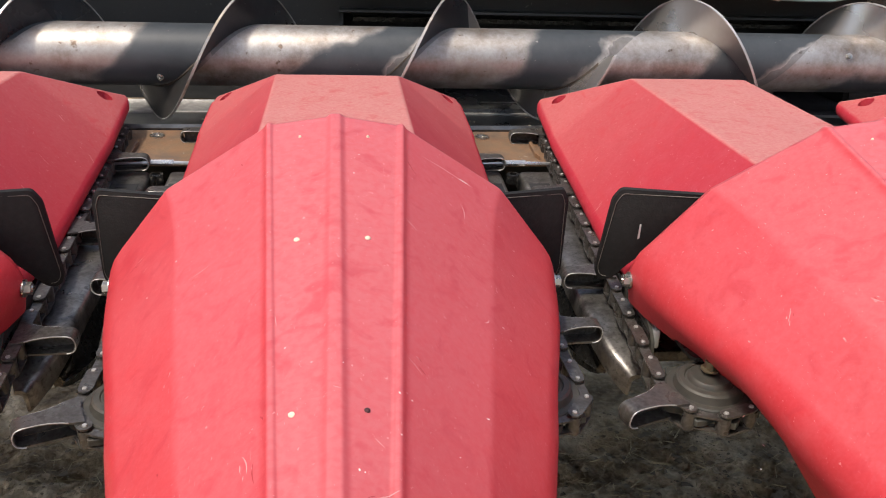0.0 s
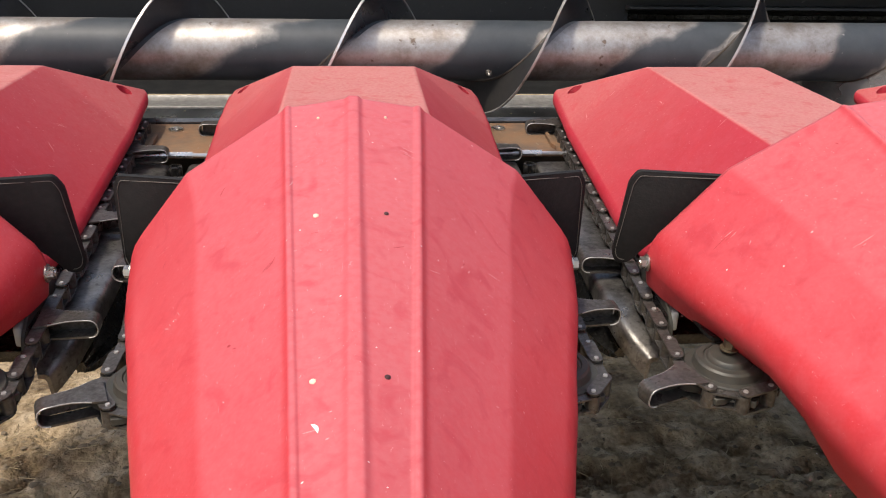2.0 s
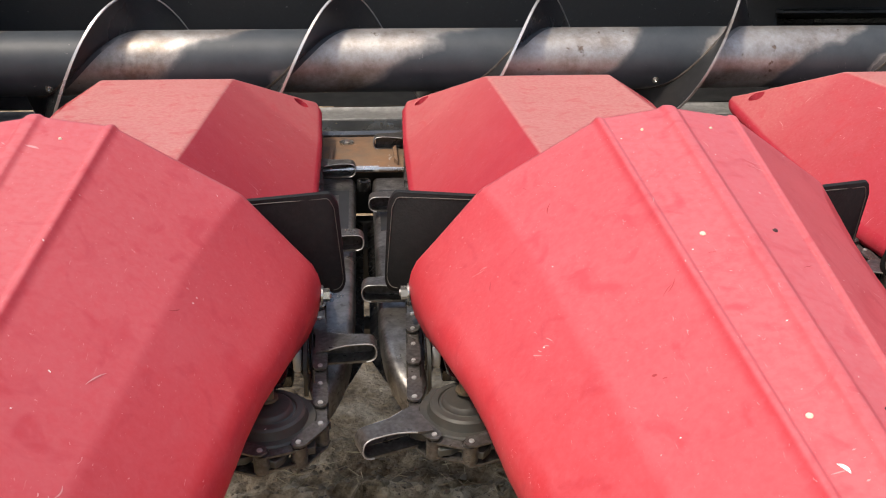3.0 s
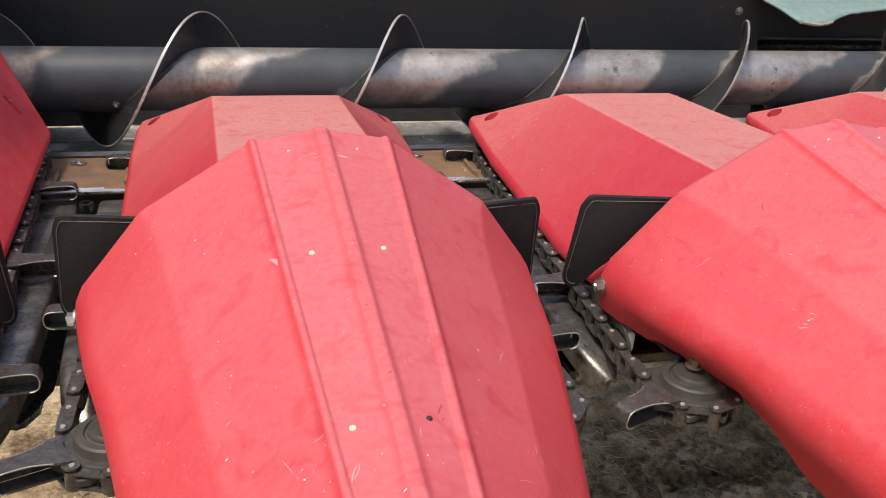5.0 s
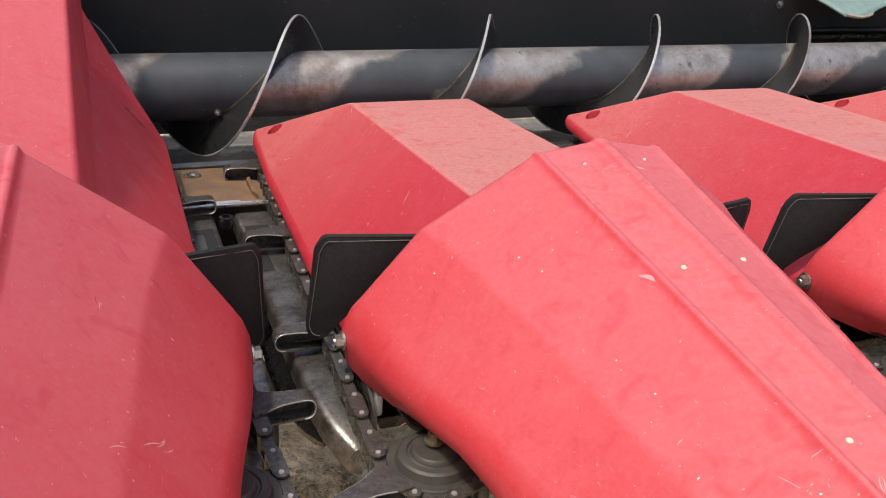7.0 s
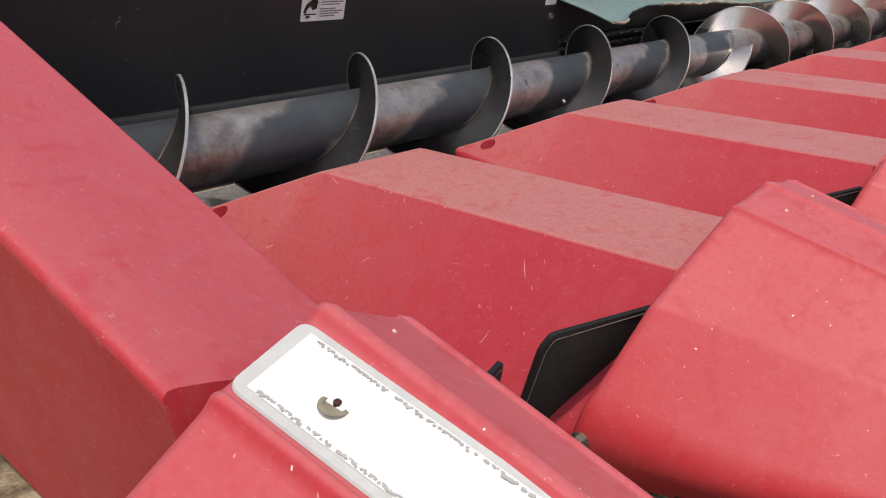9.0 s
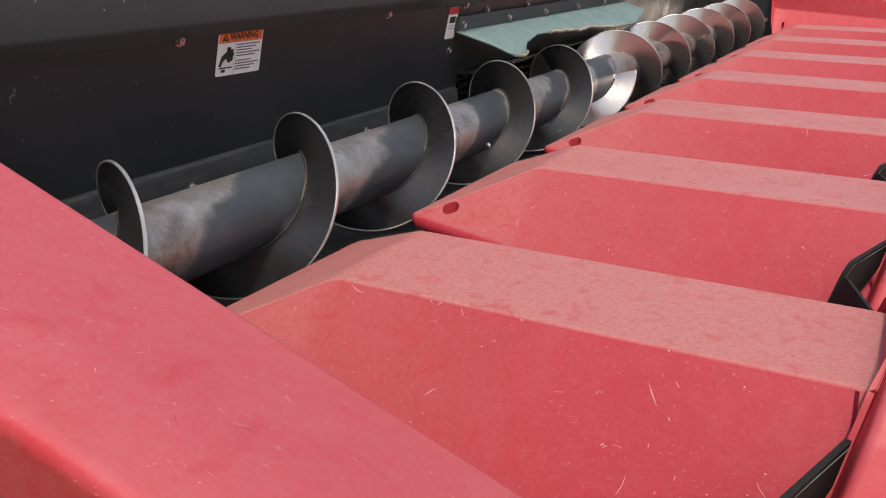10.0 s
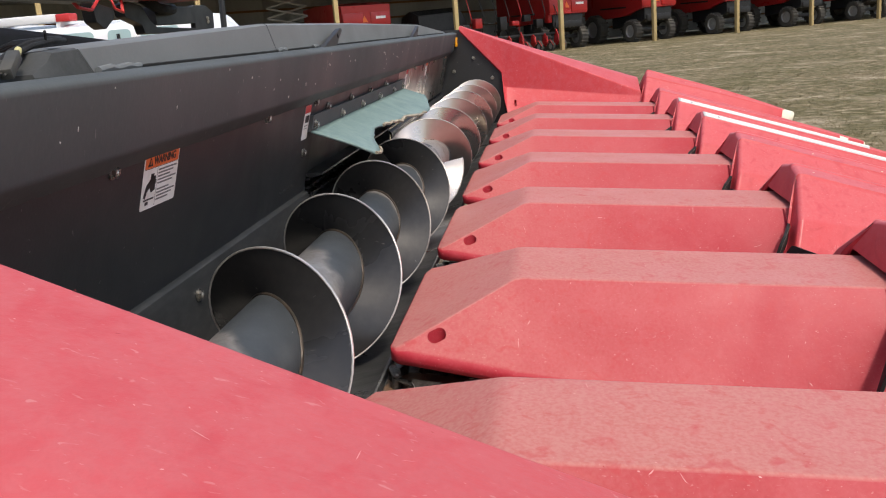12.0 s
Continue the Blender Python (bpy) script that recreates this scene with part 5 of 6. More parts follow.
def rim_mesh():
    bm = bmesh.new()
    for s in (-1, 1):
        tube(bm, [(0.012, s * 0.0232, 0.0025), (0.020, s * 0.0192, 0.0025), (0.034, s * 0.0147, 0.0025), (0.048, s * 0.0133, 0.0025)] + [(p.x, s * (0.0128 if p.y > -0.012 else 0.0115), p.y) for p in FINGER_PATH[1:-1]], 0.0010, 6)
    return mesh_of(bm, "worn_rim", PINSTEEL, 60)


FINGER, RIM = finger_mesh(), rim_mesh()
CH_X, CH_R, CH_F, CH_B = 0.118, 0.0615, -0.018, 1.03     # sprocket centre, pitch radius, front and rear centre along the deck
N_LINKS = 60
FLARE = 0.044          # the strands spread towards the rear


def chain_point(d):
    """Place on the right-hand loop after d metres, starting at the rear of the inner strand."""
    run, bend = CH_B - CH_F, math.pi * CH_R
    d %= 2 * run + 2 * bend
    if d < run:
        p = Vector((CH_X - CH_R, CH_B - d, 0))
    elif d < run + bend:
        a = math.pi + (d - run) / CH_R
        p = Vector((CH_X + CH_R * math.cos(a), CH_F + CH_R * math.sin(a), 0))
    elif d < 2 * run + bend:
        p = Vector((CH_X + CH_R, CH_F + d - run - bend, 0))
    else:
        a = (d - 2 * run - bend) / CH_R
        p = Vector((CH_X + CH_R * math.cos(a), CH_B + CH_R * math.sin(a), 0))
    p.x += FLARE * max(0.0, (p.y - CH_F) / (CH_B - CH_F))
    return p


def deck_plate(s, parent):
    bm = bmesh.new()
    st = [(0.87, 0.017, 0.0), (0.5, 0.017, 0.0), (0.28, 0.018, 0.0), (0.24, 0.0195, -0.001), (0.20, 0.023, -0.005), (0.17, 0.028, -0.011), (0.148, 0.036, -0.019), (0.130, 0.046, -0.028), (0.118, 0.056, -0.036)]
    loops = []
    for y, xi, dz in st:
        xo = 0.108 if y > 0.2 else 0.108 - (0.2 - y) * 0.40
        z = -0.040 + dz
        sec = rounded([(xo, z), (xi + 0.002, z), (xi, z - 0.036), (xi + 0.005, z - 0.036), (xi + 0.008, z - 0.007), (xo, z - 0.007)], [0.001, 0.014, 0.002, 0.002, 0.01, 0.001], 4, True)
        loops.append([(s * p[0], y, p[1]) for p in sec])
    loft(bm, loops, True, True)
    return part("deck_plate", bm, PLATE, parent, "worn shiny steel stripper plate")


def sprocket(s, parent):
    bm = bmesh.new()
    n = 9
    out = []
    for k in range(n * 4):
        a = 2 * math.pi * k / (n * 4)
        r = CH_R + (0.012, 0.004, -0.008, 0.004)[k % 4]
        out.append((r * math.cos(a), r * math.sin(a)))
    slab(bm, out, Matrix.Translation((s * CH_X, CH_F, -0.022)), 0.010, 0.001)
    sp = part("sprocket", bm, CASTING, parent, "dusty cast sprocket with a domed hub")
    bm = bmesh.new()
    lathe(bm, [(0.057, -0.012), (0.057, -0.004), (0.0555, -0.002), (0.047, -0.002), (0.0455, 0.002), (0.044, 0.008), (0.041, 0.0105), (0.034, 0.011), (0.0325, 0.009), (0.030, 0.010), (0.0285, 0.0145), (0.026, 0.0165), (0.0005, 0.0168)], Matrix.Translation((s * CH_X, CH_F, 0.0)), 32)
    part("hub", bm, CASTING, sp)
    ob = part_mesh("hub_nut", NUT_HUB, None, sp, "brass-coloured nut")
    ob.matrix_basis = Matrix.Translation((s * CH_X, CH_F + 0.004, 0.0225))
    bm = bmesh.new()
    slab(bm, rounded([(s * CH_X - 0.016, CH_F + 0.030), (s * CH_X + 0.016, CH_F + 0.030), (s * CH_X + 0.032, CH_F + 0.22), (s * CH_X - 0.032, CH_F + 0.22)], [0.02, 0.02, 0.004, 0.004], 3, True), Matrix.Translation((0, 0, 0.0165)), 0.006)
    part("tension_arm", bm, STEEL, parent, "dark steel tension arm")


def gathering_chain(s, phase, parent):
    ch = part_mesh("gathering_chain", GUIDE[s], None, parent, "roller chain with pressed steel fingers on a guide rail")
    loop = 2 * (CH_B - CH_F) + 2 * math.pi * CH_R
    pitch = loop / N_LINKS
    def at(d):
        p, q, q0 = chain_point(d), chain_point(d + 0.004), chain_point(d - 0.004)
        t = Vector((s * (q.x - q0.x), q.y - q0.y, 0))
        return Vector((s * p.x, p.y, 0)), math.atan2(-t.x, t.y), Vector((s * t.y, -s * t.x, 0)).normalized() * -1

    for k in range(N_LINKS):
        pos, ang, _ = at(phase + k * pitch)
        ob = part_mesh("link", LINKS[k % 2], None, ch)
        ob.matrix_basis = Matrix.Translation(pos) @ Matrix.Rotation(ang, 4, "Z")
    for k in range(7):
        pos, ang, out = at(phase + k * loop / 7)
        m = Matrix.Translation(pos) @ Matrix.Rotation(math.atan2(-out.y, -out.x), 4, "Z") @ (Matrix.Scale(-1, 4, (0, 1, 0)) if s > 0 else Matrix.Identity(4))
        f = part_mesh("finger", FINGER, None, ch, "pressed steel finger with a bright rim")
        f.matrix_basis = m
        g = part_mesh("worn_rim", RIM, None, ch)
        g.matrix_basis = m.copy()
    return ch


def guide_mesh(s):
    bm = bmesh.new()
    box(bm, (s * 0.072 if s > 0 else -0.080, 0.12, -0.034), (0.080 if s > 0 else -0.072, 0.90, -0.004), bevel=0.0015)
    box(bm, (0.092 if s > 0 else -0.100, 0.25, -0.034), (0.100 if s > 0 else -0.092, 0.92, 0.008), bevel=0.0015)
    for v in bm.verts:
        v.co.x += s * FLARE * max(0.0, v.co.y)
    return mesh_of(bm, "gathering_chain", STEEL)


GUIDE = {s: guide_mesh(s) for s in (-1, 1)}


def row_unit():
    m = Matrix.Translation((0.5 * P, -0.84, 1.000)) @ Matrix.Rotation(radians(SLOPE), 4, "X")
    ru = thing("row_unit", "steel corn row unit with stripper plates and gathering chains", "row unit", "row units across the header", at=m)
    for s in (-1, 1):
        deck_plate(s, ru)
        sprocket(s, ru)
    gathering_chain(1, 0.006, ru)
    gathering_chain(-1, 0.176, ru)
    for s in (-1, 1):
        # hinge bracket, nylon block, outer deck, snapping roll
        bm = bmesh.new()
        slab(bm, rounded([(0.10, -0.06), (0.30, -0.05), (0.30, 0.00), (0.22, 0.02), (0.16, 0.02), (0.11, -0.01)], [0.01, 0.02, 0.02, 0.02, 0.02, 0.01], 3, True),
             Matrix(((0, 0, 1, s * 0.083 - 0.002), (1, 0, 0, 0), (0, 1, 0, 0), (0, 0, 0, 1))), 0.005)
        part("hinge_bracket", bm, CASTING, ru, "grey steel hinge bracket")
        bm = bmesh.new()
        box(bm, (s * 0.094 - 0.006, 0.125, -0.034), (s * 0.094 + 0.006, 0.158, -0.002), bevel=0.004, seg=3)
        part("nylon_block", bm, NYLON, ru, "white nylon wear block")
        bm = bmesh.new()
        box(bm, (min(s * 0.104, s * 0.375), 0.15, -0.075), (max(s * 0.104, s * 0.375), 0.93, -0.055), bevel=0.004)
        part("side_deck", bm, STEEL, ru)
        bm = bmesh.new()
        fl = []
        for k in range(24):
            a = 2 * math.pi * k / 24
            fl.append((0.047 if k % 4 < 1 else 0.034) * Vector((math.cos(a), math.sin(a))))
        loft(bm, [[(s * 0.052 + p.x * f, y, -0.135 + p.y * f) for p in fl] for y, f in ((0.225, 0.25), (0.25, 0.55), (0.31, 1.0), (0.85, 1.0))], True, True)
        part("snapping_roll", bm, STEEL, ru, "fluted steel snapping roll")
        # thin black slab: the shade inside the plate's slot is put into its colour
        bm = bmesh.new()
        slab(bm, [(0.030, 0.60), (0.050, 0.60), (0.050, 0.78), (0.075, 0.78), (0.075, 0.80), (0.030, 0.80)][::s], Matrix.Scale(s, 4, (1, 0, 0)) @ Matrix.Translation((0, 0, -0.0405)), 0.0012)
        part("adjusting_slot", bm, INK, ru)
    # rear plate, bar and nut
    bm = bmesh.new()
    box(bm, (-0.21, 0.885, -0.034), (0.21, 1.105, -0.026), bevel=0.002)
    part("rear_plate", bm, RUST, ru, "rusty brown plate behind the chains")
    for t in (-1, 1):
        bm = bmesh.new()
        slab(bm, rounded([(t * 0.074, 0.905), (t * 0.066, 0.925), (t * 0.066, 1.00), (t * 0.074, 1.012)], [0.002] * 4, 2, True), Matrix.Translation((0, 0, -0.026)), 0.010, 0.001)
        part("side_tab", bm, RUST, ru, "rusty bent tab")
    bm = bmesh.new()
    lathe(bm, [(0.017, 0), (0.017, 0.003), (0.009, 0.0035), (0.008, 0.0005), (0.0005, 0.0005)], Matrix.Translation((-0.037, 1.06, -0.026)), 18)
    part("washer", bm, ZINC, ru)
    bm = bmesh.new()
    tube(bm, [(-0.11, 0.868, -0.020), (-0.05, 0.866, -0.018), (-0.02, 0.864, -0.016), (0.02, 0.864, -0.016), (0.05, 0.866, -0.018), (0.11, 0.868, -0.020)], 0.004)
    tube(bm, [(-0.032, 0.866, -0.017), (0.032, 0.866, -0.017)], 0.0065)
    part("link_bar", bm, BRIGHT, ru, "bare steel bar with a welded collar")
    bm = bmesh.new()
    lathe(bm, [(0.014, -0.02), (0.014, 0.0), (0.008, 0.001), (0.0075, -0.006), (0.0005, -0.006)], Matrix.Translation((0.0, 0.832, -0.030)), 16)
    part("stud", bm, STEEL, ru)
    bm = bmesh.new()
    box(bm, (-0.12, 0.52, -0.26), (0.12, 0.57, -0.20), bevel=0.006)
    part("frame_bridge", bm, CASTING, ru)
    return ru


unit = row_unit()
base_m = unit.matrix_basis.copy()
for i in range(1, ROWS):
    copy_thing(unit, Matrix.Translation((i * P, 0, 0)) @ base_m)

# ---------------------------------------------------------------- the yard beyond
CR_RED = mat("machine_red", (0.42, 0.018, 0.018), 0.35, 0, 0.5, (0.34, 0.014, 0.014), 1.0, 0.6, bump=0.0)
TYRE = mat("tyre_rubber", (0.060, 0.056, 0.050), 0.9, 0, 0.2, (0.12, 0.11, 0.092), 2.0, 0.6, bump=0.0)
BLACKM = mat("machine_black", (0.015, 0.015, 0.016), 0.5, 0, 0.4, bump=0.0)
SILVER = mat("rim_silver", (0.35, 0.35, 0.34), 0.45, 0.3, 0.5, bump=0.0)
TIMBER = mat("post_timber", (0.46, 0.35, 0.17), 0.8, 0, 0.2, (0.34, 0.25, 0.12), 1.5, 0.7, bump=0.1, bump_scale=10)
GIRT = mat("girt_timber", (0.20, 0.10, 0.05), 0.8, 0, 0.2, bump=0.0)
CLAD = mat("grey_cladding", (0.30, 0.31, 0.31), 0.5, 0.4, 0.4, (0.24, 0.245, 0.25), 0.4, 0.7, bump=0.0)
VANWHITE = mat("van_white", (0.74, 0.75, 0.76), 0.25, 0, 0.5, (0.68, 0.69, 0.7), 1.0, 0.5, bump=0.0)
GLASS = bpy.data.materials.new("window_glass")
GLASS.use_nodes = True
GLASS.node_tree.nodes["Principled BSDF"].inputs["Base Color"].default_value = (0.35, 0.48, 0.48, 1)
GLASS.node_tree.nodes["Principled BSDF"].inputs["Roughness"].default_value = 0.06

SHED_O, SHED_D = Vector((57.7, -1.03, 0)), Vector((4.19, -6.10, 0))
D = SHED_D.normalized()
Nrm = Vector((D.y, -D.x, 0))
if Nrm.x > 0:
    Nrm = -Nrm                       # towards the header
BACK = -Nrm
yard = Matrix(((D.x, BACK.x, 0, SHED_O.x), (D.y, BACK.y, 0, SHED_O.y), (0, 0, 1, 0), (0, 0, 0, 1)))   # x along the shed, y into it
STEP = SHED_D.length

shed = thing("machine_shed", "open-fronted machine shed with timber posts and grey cladding", "shed", at=yard)
for k in range(-6, 8):
    bm = bmesh.new()
    box(bm, (k * STEP - 0.12, -0.12, 0), (k * STEP + 0.12, 0.12, 5.2), bevel=0.01)
    part("post", bm, TIMBER, shed, "pale timber post")
for k in range(-6, 9):
    bm = bmesh.new()
    x0 = k * STEP
    out, n = [], 24
    loft(bm, [[(x0 + STEP * j / n, 13.0 + 0.03 * (j % 2), 0.1) for j in range(n + 1)], [(x0 + STEP * j / n, 13.0 + 0.03 * (j % 2), 5.4) for j in range(n + 1)]], False, False)
    ob = part("wall_panel", bm, CLAD, shed, smooth=0)
    ob.modifiers.new("thick", "SOLIDIFY").thickness = 0.02
for z in (0.9, 1.9, 2.9, 3.9):
    bm = bmesh.new()
    box(bm, (-6 * STEP, 12.86, z), (9 * STEP, 12.95, z + 0.14))
    part("girt", bm, GIRT, shed, "brown timber girt")
bm = bmesh.new()
box(bm, (-6 * STEP, -0.5, 5.2), (9 * STEP, 13.3, 5.35))
part("roof", bm, CLAD, shed)
bm = bmesh.new()
box(bm, (-6 * STEP, -0.14, 4.8), (9 * STEP, 0.14, 5.2), bevel=0.01)
part("lintel", bm, TIMBER, shed)


def wheel(parent, x, y, r, w, name="wheel"):
    bm = bmesh.new()
    m = Matrix.Translation((x, y, r)) @ Matrix.Rotation(radians(90), 4, "Y")
    lathe(bm, [(r * 0.54, -w * 0.28), (r * 0.60, -w / 2), (r * 0.9, -w / 2), (r, -w * 0.38), (r, w * 0.38), (r * 0.9, w / 2), (r * 0.60, w / 2), (r * 0.54, w * 0.28)], m, 24)
    for k in range(20):
        a = 2 * math.pi * k / 20
        for s in (-1, 1):
            box(bm, (-0.05, -0.04, -w * 0.48), (0.05, 0.04, 0.02), Matrix.Translation((x, y, r)) @ Matrix.Rotation(radians(90), 4, "Y") @ Matrix.Rotation(a + 0.15 * s, 4, "Z") @ Matrix.Translation((r, 0, 0)) @ Matrix.Scale(s, 4, (0, 0, 1)))
    wh = part(name, bm, TYRE, parent, "ribbed black tyre")
    bm = bmesh.new()
    lathe(bm, [(0.01, -w * 0.38), (r * 0.2, -w * 0.37), (r * 0.3, -w * 0.31), (r * 0.5, -w * 0.34), (r * 0.565, -w * 0.46), (r * 0.565, w * 0.46), (r * 0.5, w * 0.34), (r * 0.3, w * 0.31), (r * 0.2, w * 0.37), (0.01, w * 0.38)], m, 20)
    part("rim", bm, SILVER, wh, "grey steel wheel rim")


def harvester(m, label):
    """A parked combine seen from behind; local y points away from the viewer, x across."""
    h = thing("combine_harvester", label, "combine", "parked harvesters", at=m)
    for s in (-1, 1):
        wheel(h, s * 1.45, 1.0, 0.72, 0.55)
        wheel(h, s * 1.65, 4.7, 0.95, 0.75)
    bm = bmesh.new()
    box(bm, (-1.3, 0.85, 0.65), (1.3, 1.05, 0.9), bevel=0.03)
    part("rear_axle", bm, BLACKM, h)
    bm = bmesh.new()
    loft(bm, [[(-1.45, y, z0), (-1.5, y, z1), (1.5, y, z1), (1.45, y, z0)] for y, z0, z1 in ((0.0, 2.2, 3.5), (0.9, 2.0, 3.6), (1.6, 1.75, 3.7), (4.2, 1.6, 3.7), (6.2, 1.6, 3.6))], True, True)
    part("body", bm, CR_RED, h, "glossy red side panels")
    bm = bmesh.new()
    loft(bm, [[(-1.15, y, z0), (-1.15, y, z1), (1.15, y, z1), (1.15, y, z0)] for y, z0, z1 in ((0.1, 1.45, 2.15), (0.7, 1.2, 2.1), (3.5, 0.9, 1.7))], True, True)
    part("chopper", bm, BLACKM, h, "black straw chopper housing")
    bm = bmesh.new()
    box(bm, (-1.0, 0.02, 1.35), (1.0, 0.08, 1.75), bevel=0.02)
    part("tailboard", bm, BLACKM, h)
    for s in (-1, 1):
        bm = bmesh.new()
        box(bm, (s * 1.2 - 0.10, -0.04, 2.3), (s * 1.2 + 0.10, 0.03, 2.40), bevel=0.02)
        part("tail_light", bm, AMBER, h)
        bm = bmesh.new()
        box(bm, (s * 1.47 - 0.03, 1.6, 2.25), (s * 1.47 + 0.07, 4.4, 2.36), bevel=0.02)
        part("side_stripe", bm, BLACKM, h)
    for s in (-1, 1):
        bm = bmesh.new()
        box(bm, (s * 0.85 - 0.62, -0.06, 2.28), (s * 0.85 + 0.62, 0.04, 3.1), bevel=0.04)
        part("rear_panel", bm, CR_RED, h, "glossy red rear panel")
    bm = bmesh.new()
    box(bm, (0.55, -0.075, 2.72), (1.15, -0.058, 2.86))
    part("marking", bm, STICKER, h)
    for k in range(6):
        bm = bmesh.new()
        box(bm, (-0.9 + 0.3 * k, 0.3, 1.3), (-0.84 + 0.3 * k, 0.7, 1.6))
        part("deflector_vane", bm, SILVER, h)
    bm = bmesh.new()
    slab(bm, [(-0.22, 0), (0.22, 0), (0, 0.38)], pose(-0.15, -0.03, 2.55, 90), 0.02)
    part("slow_sign", bm, ORANGE, h, "orange slow vehicle triangle")
    return h


def yard_at(x, y, turn=0.0):
    return yard @ pose(x, y, 0, 0, 0, turn)


for k in range(5):
    harvester(yard_at(k * STEP + 1.3, 1.0, 0), "red combine harvester parked nose-in under the shed roof")
harvester(yard_at(-2 * STEP + 2.3, 1.2, 0), "red combine harvester parked beside a scissor lift")

# red planter in front of the posts
pl = thing("planter", "folded red planter with black gauge wheels", "planter", at=yard_at(-2.9, 0.9))
bm = bmesh.new()
box(bm, (-3.4, 0, 1.0), (3.4, 0.16, 1.14), bevel=0.02)
part("toolbar", bm, BLACKM, pl)
r4 = random.Random(11)
for k in range(8):
    x = -3.1 + 0.88 * k
    bm = bmesh.new()
    slab(bm, [(0, 0.45), (0.35, 0.3), (0.6, 0.55), (0.55, 0.9), (0.3, 1.05 + 0.4 * r4.random()), (0.1, 0.95)], Matrix(((0, 0, 1, x - 0.03), (-1, 0, 0, 0.2), (0, 1, 0, 0), (0, 0, 0, 1))), 0.06, 0.01)
    part("row_body", bm, CR_RED, pl)
    wheel(pl, x + 0.26, -0.35, 0.30, 0.14, "gauge_wheel")
    bm = bmesh.new()
    tube(bm, [(x, 0.1, 1.4), (x + 0.1, -0.1, 2.3), (x - 0.1, 0.2, 3.2 + r4.random())], 0.03, 6)
    part("seed_tube", bm, BLACKM if k % 4 else CR_RED, pl)
    bm = bmesh.new()
    box(bm, (x - 0.3, 0.3, 1.5 + 0.2 * (k % 3)), (x + 0.2, 0.75, 2.0 + 0.3 * (k % 2)), bevel=0.06)
    part("seed_hopper", bm, CR_RED if k % 3 == 1 else BLACKM, pl)
    bm = bmesh.new()
    tube(bm, [(x - 0.2, -0.2, 0.5), (x + 0.05, -0.55, 0.7), (x + 0.2, -0.7, 0.35)], 0.03, 6)
    tube(bm, [(x - 0.1, -0.3, 0.9), (x - 0.15, -0.65, 0.5)], 0.025, 6)
    part("closing_arm", bm, CR_RED, pl)
# scissor lift
sl = thing("scissor_lift", "grey scissor lift with a red platform", "scissor lift", at=yard_at(-16.2, 4.0))
for k in range(6):
    for s in (-1, 1):
        bm = bmesh.new()
        z = 1.0 + 0.55 * k
        tube(bm, [(-1.2 * s, 0, z), (1.2 * s, 0, z + 0.55)], 0.06, 6)
        part("scissor_arm", bm, SILVER, sl)
bm = bmesh.new()
box(bm, (-1.5, -0.6, 4.3), (1.5, 0.6, 4.5), bevel=0.02)
part("platform", bm, CR_RED, sl)
bm = bmesh.new()
box(bm, (-1.3, -0.6, 0.3), (1.3, 0.6, 1.0), bevel=0.05)
part("chassis", bm, BLACKM, sl)
for s in (-0.9, 0.9):
    wheel(sl, s, -0.6, 0.3, 0.2)

# a second machine under cover, beside the planter
gt = thing("grain_cart", "red cart with a rounded grey cover", "cart", at=yard_at(-7.2, 3.0))
bm = bmesh.new()
loft(bm, [[(x, -w, 1.6), (x, -w * 0.95, h * 0.9), (x, 0, h), (x, w * 0.95, h * 0.9), (x, w, 1.6)] for x, w, h in ((-2.0, 0.8, 2.1), (-1.7, 1.2, 3.0), (1.2, 1.2, 3.1), (1.7, 0.9, 2.4))], True, True)
part("cover", bm, BLACKM, gt, "dark grey cover")
bm = bmesh.new()
loft(bm, [[(x, -1.0, 0.9), (x, -1.2, 1.6), (x, 1.2, 1.6), (x, 1.0, 0.9)] for x in (-1.8, 1.6)], True, True)
part("hopper", bm, CR_RED, gt)
for s in (-1, 1):
    wheel(gt, s * 1.2, -0.9, 0.6, 0.4)

# white van in the yard
van = thing("van", "white van with tinted windows and a roof rack", "van", at=pose(13.45, 6.45, 0, 0, 0, -90))
bm = bmesh.new()
SEC = ((-1.0, 0.45), (-1.02, 1.3), (-0.92, 2.10), (-0.80, 2.25), (-0.5, 2.31), (0.5, 2.31), (0.80, 2.25), (0.92, 2.10), (1.02, 1.3), (1.0, 0.45))
NOSE = ((-0.95, 0.45), (-0.97, 1.0), (-0.92, 1.2), (-0.8, 1.3), (-0.5, 1.34), (0.5, 1.34), (0.8, 1.3), (0.92, 1.2), (0.97, 1.0), (0.95, 0.45))
loft(bm, [[(-2.25, y * 0.97, 0.5 + (z - 0.5) * 0.96) for y, z in SEC], [(-2.1, y, z) for y, z in SEC], [(1.5, y, z) for y, z in SEC], [(2.3, y, z) for y, z in NOSE], [(3.2, y * 0.95, z * 0.92) for y, z in NOSE]], True, True)
part("body", bm, VANWHITE, van, "glossy white body")
for x0, x1 in ((-1.95, -1.25), (-1.10, 0.05), (0.20, 0.62), (0.70, 1.35)):
    bm = bmesh.new()
    slab(bm, rounded([(x0, 0), (x1, 0), (x1 - 0.04, 0.68), (x0 + 0.04, 0.68)], [0.06] * 4, 3, True), pose(0, -1.012, 1.48, 83), 0.015)
    w = part("window", bm, GLASS, van, "pale tinted window")
    bm = bmesh.new()
    box(bm, ((x0 + x1) / 2 - 0.02, -0.99, 1.5), ((x0 + x1) / 2 + 0.02, -0.96, 2.1))
    part("window_bar", bm, BLACKM, w)
bm = bmesh.new()
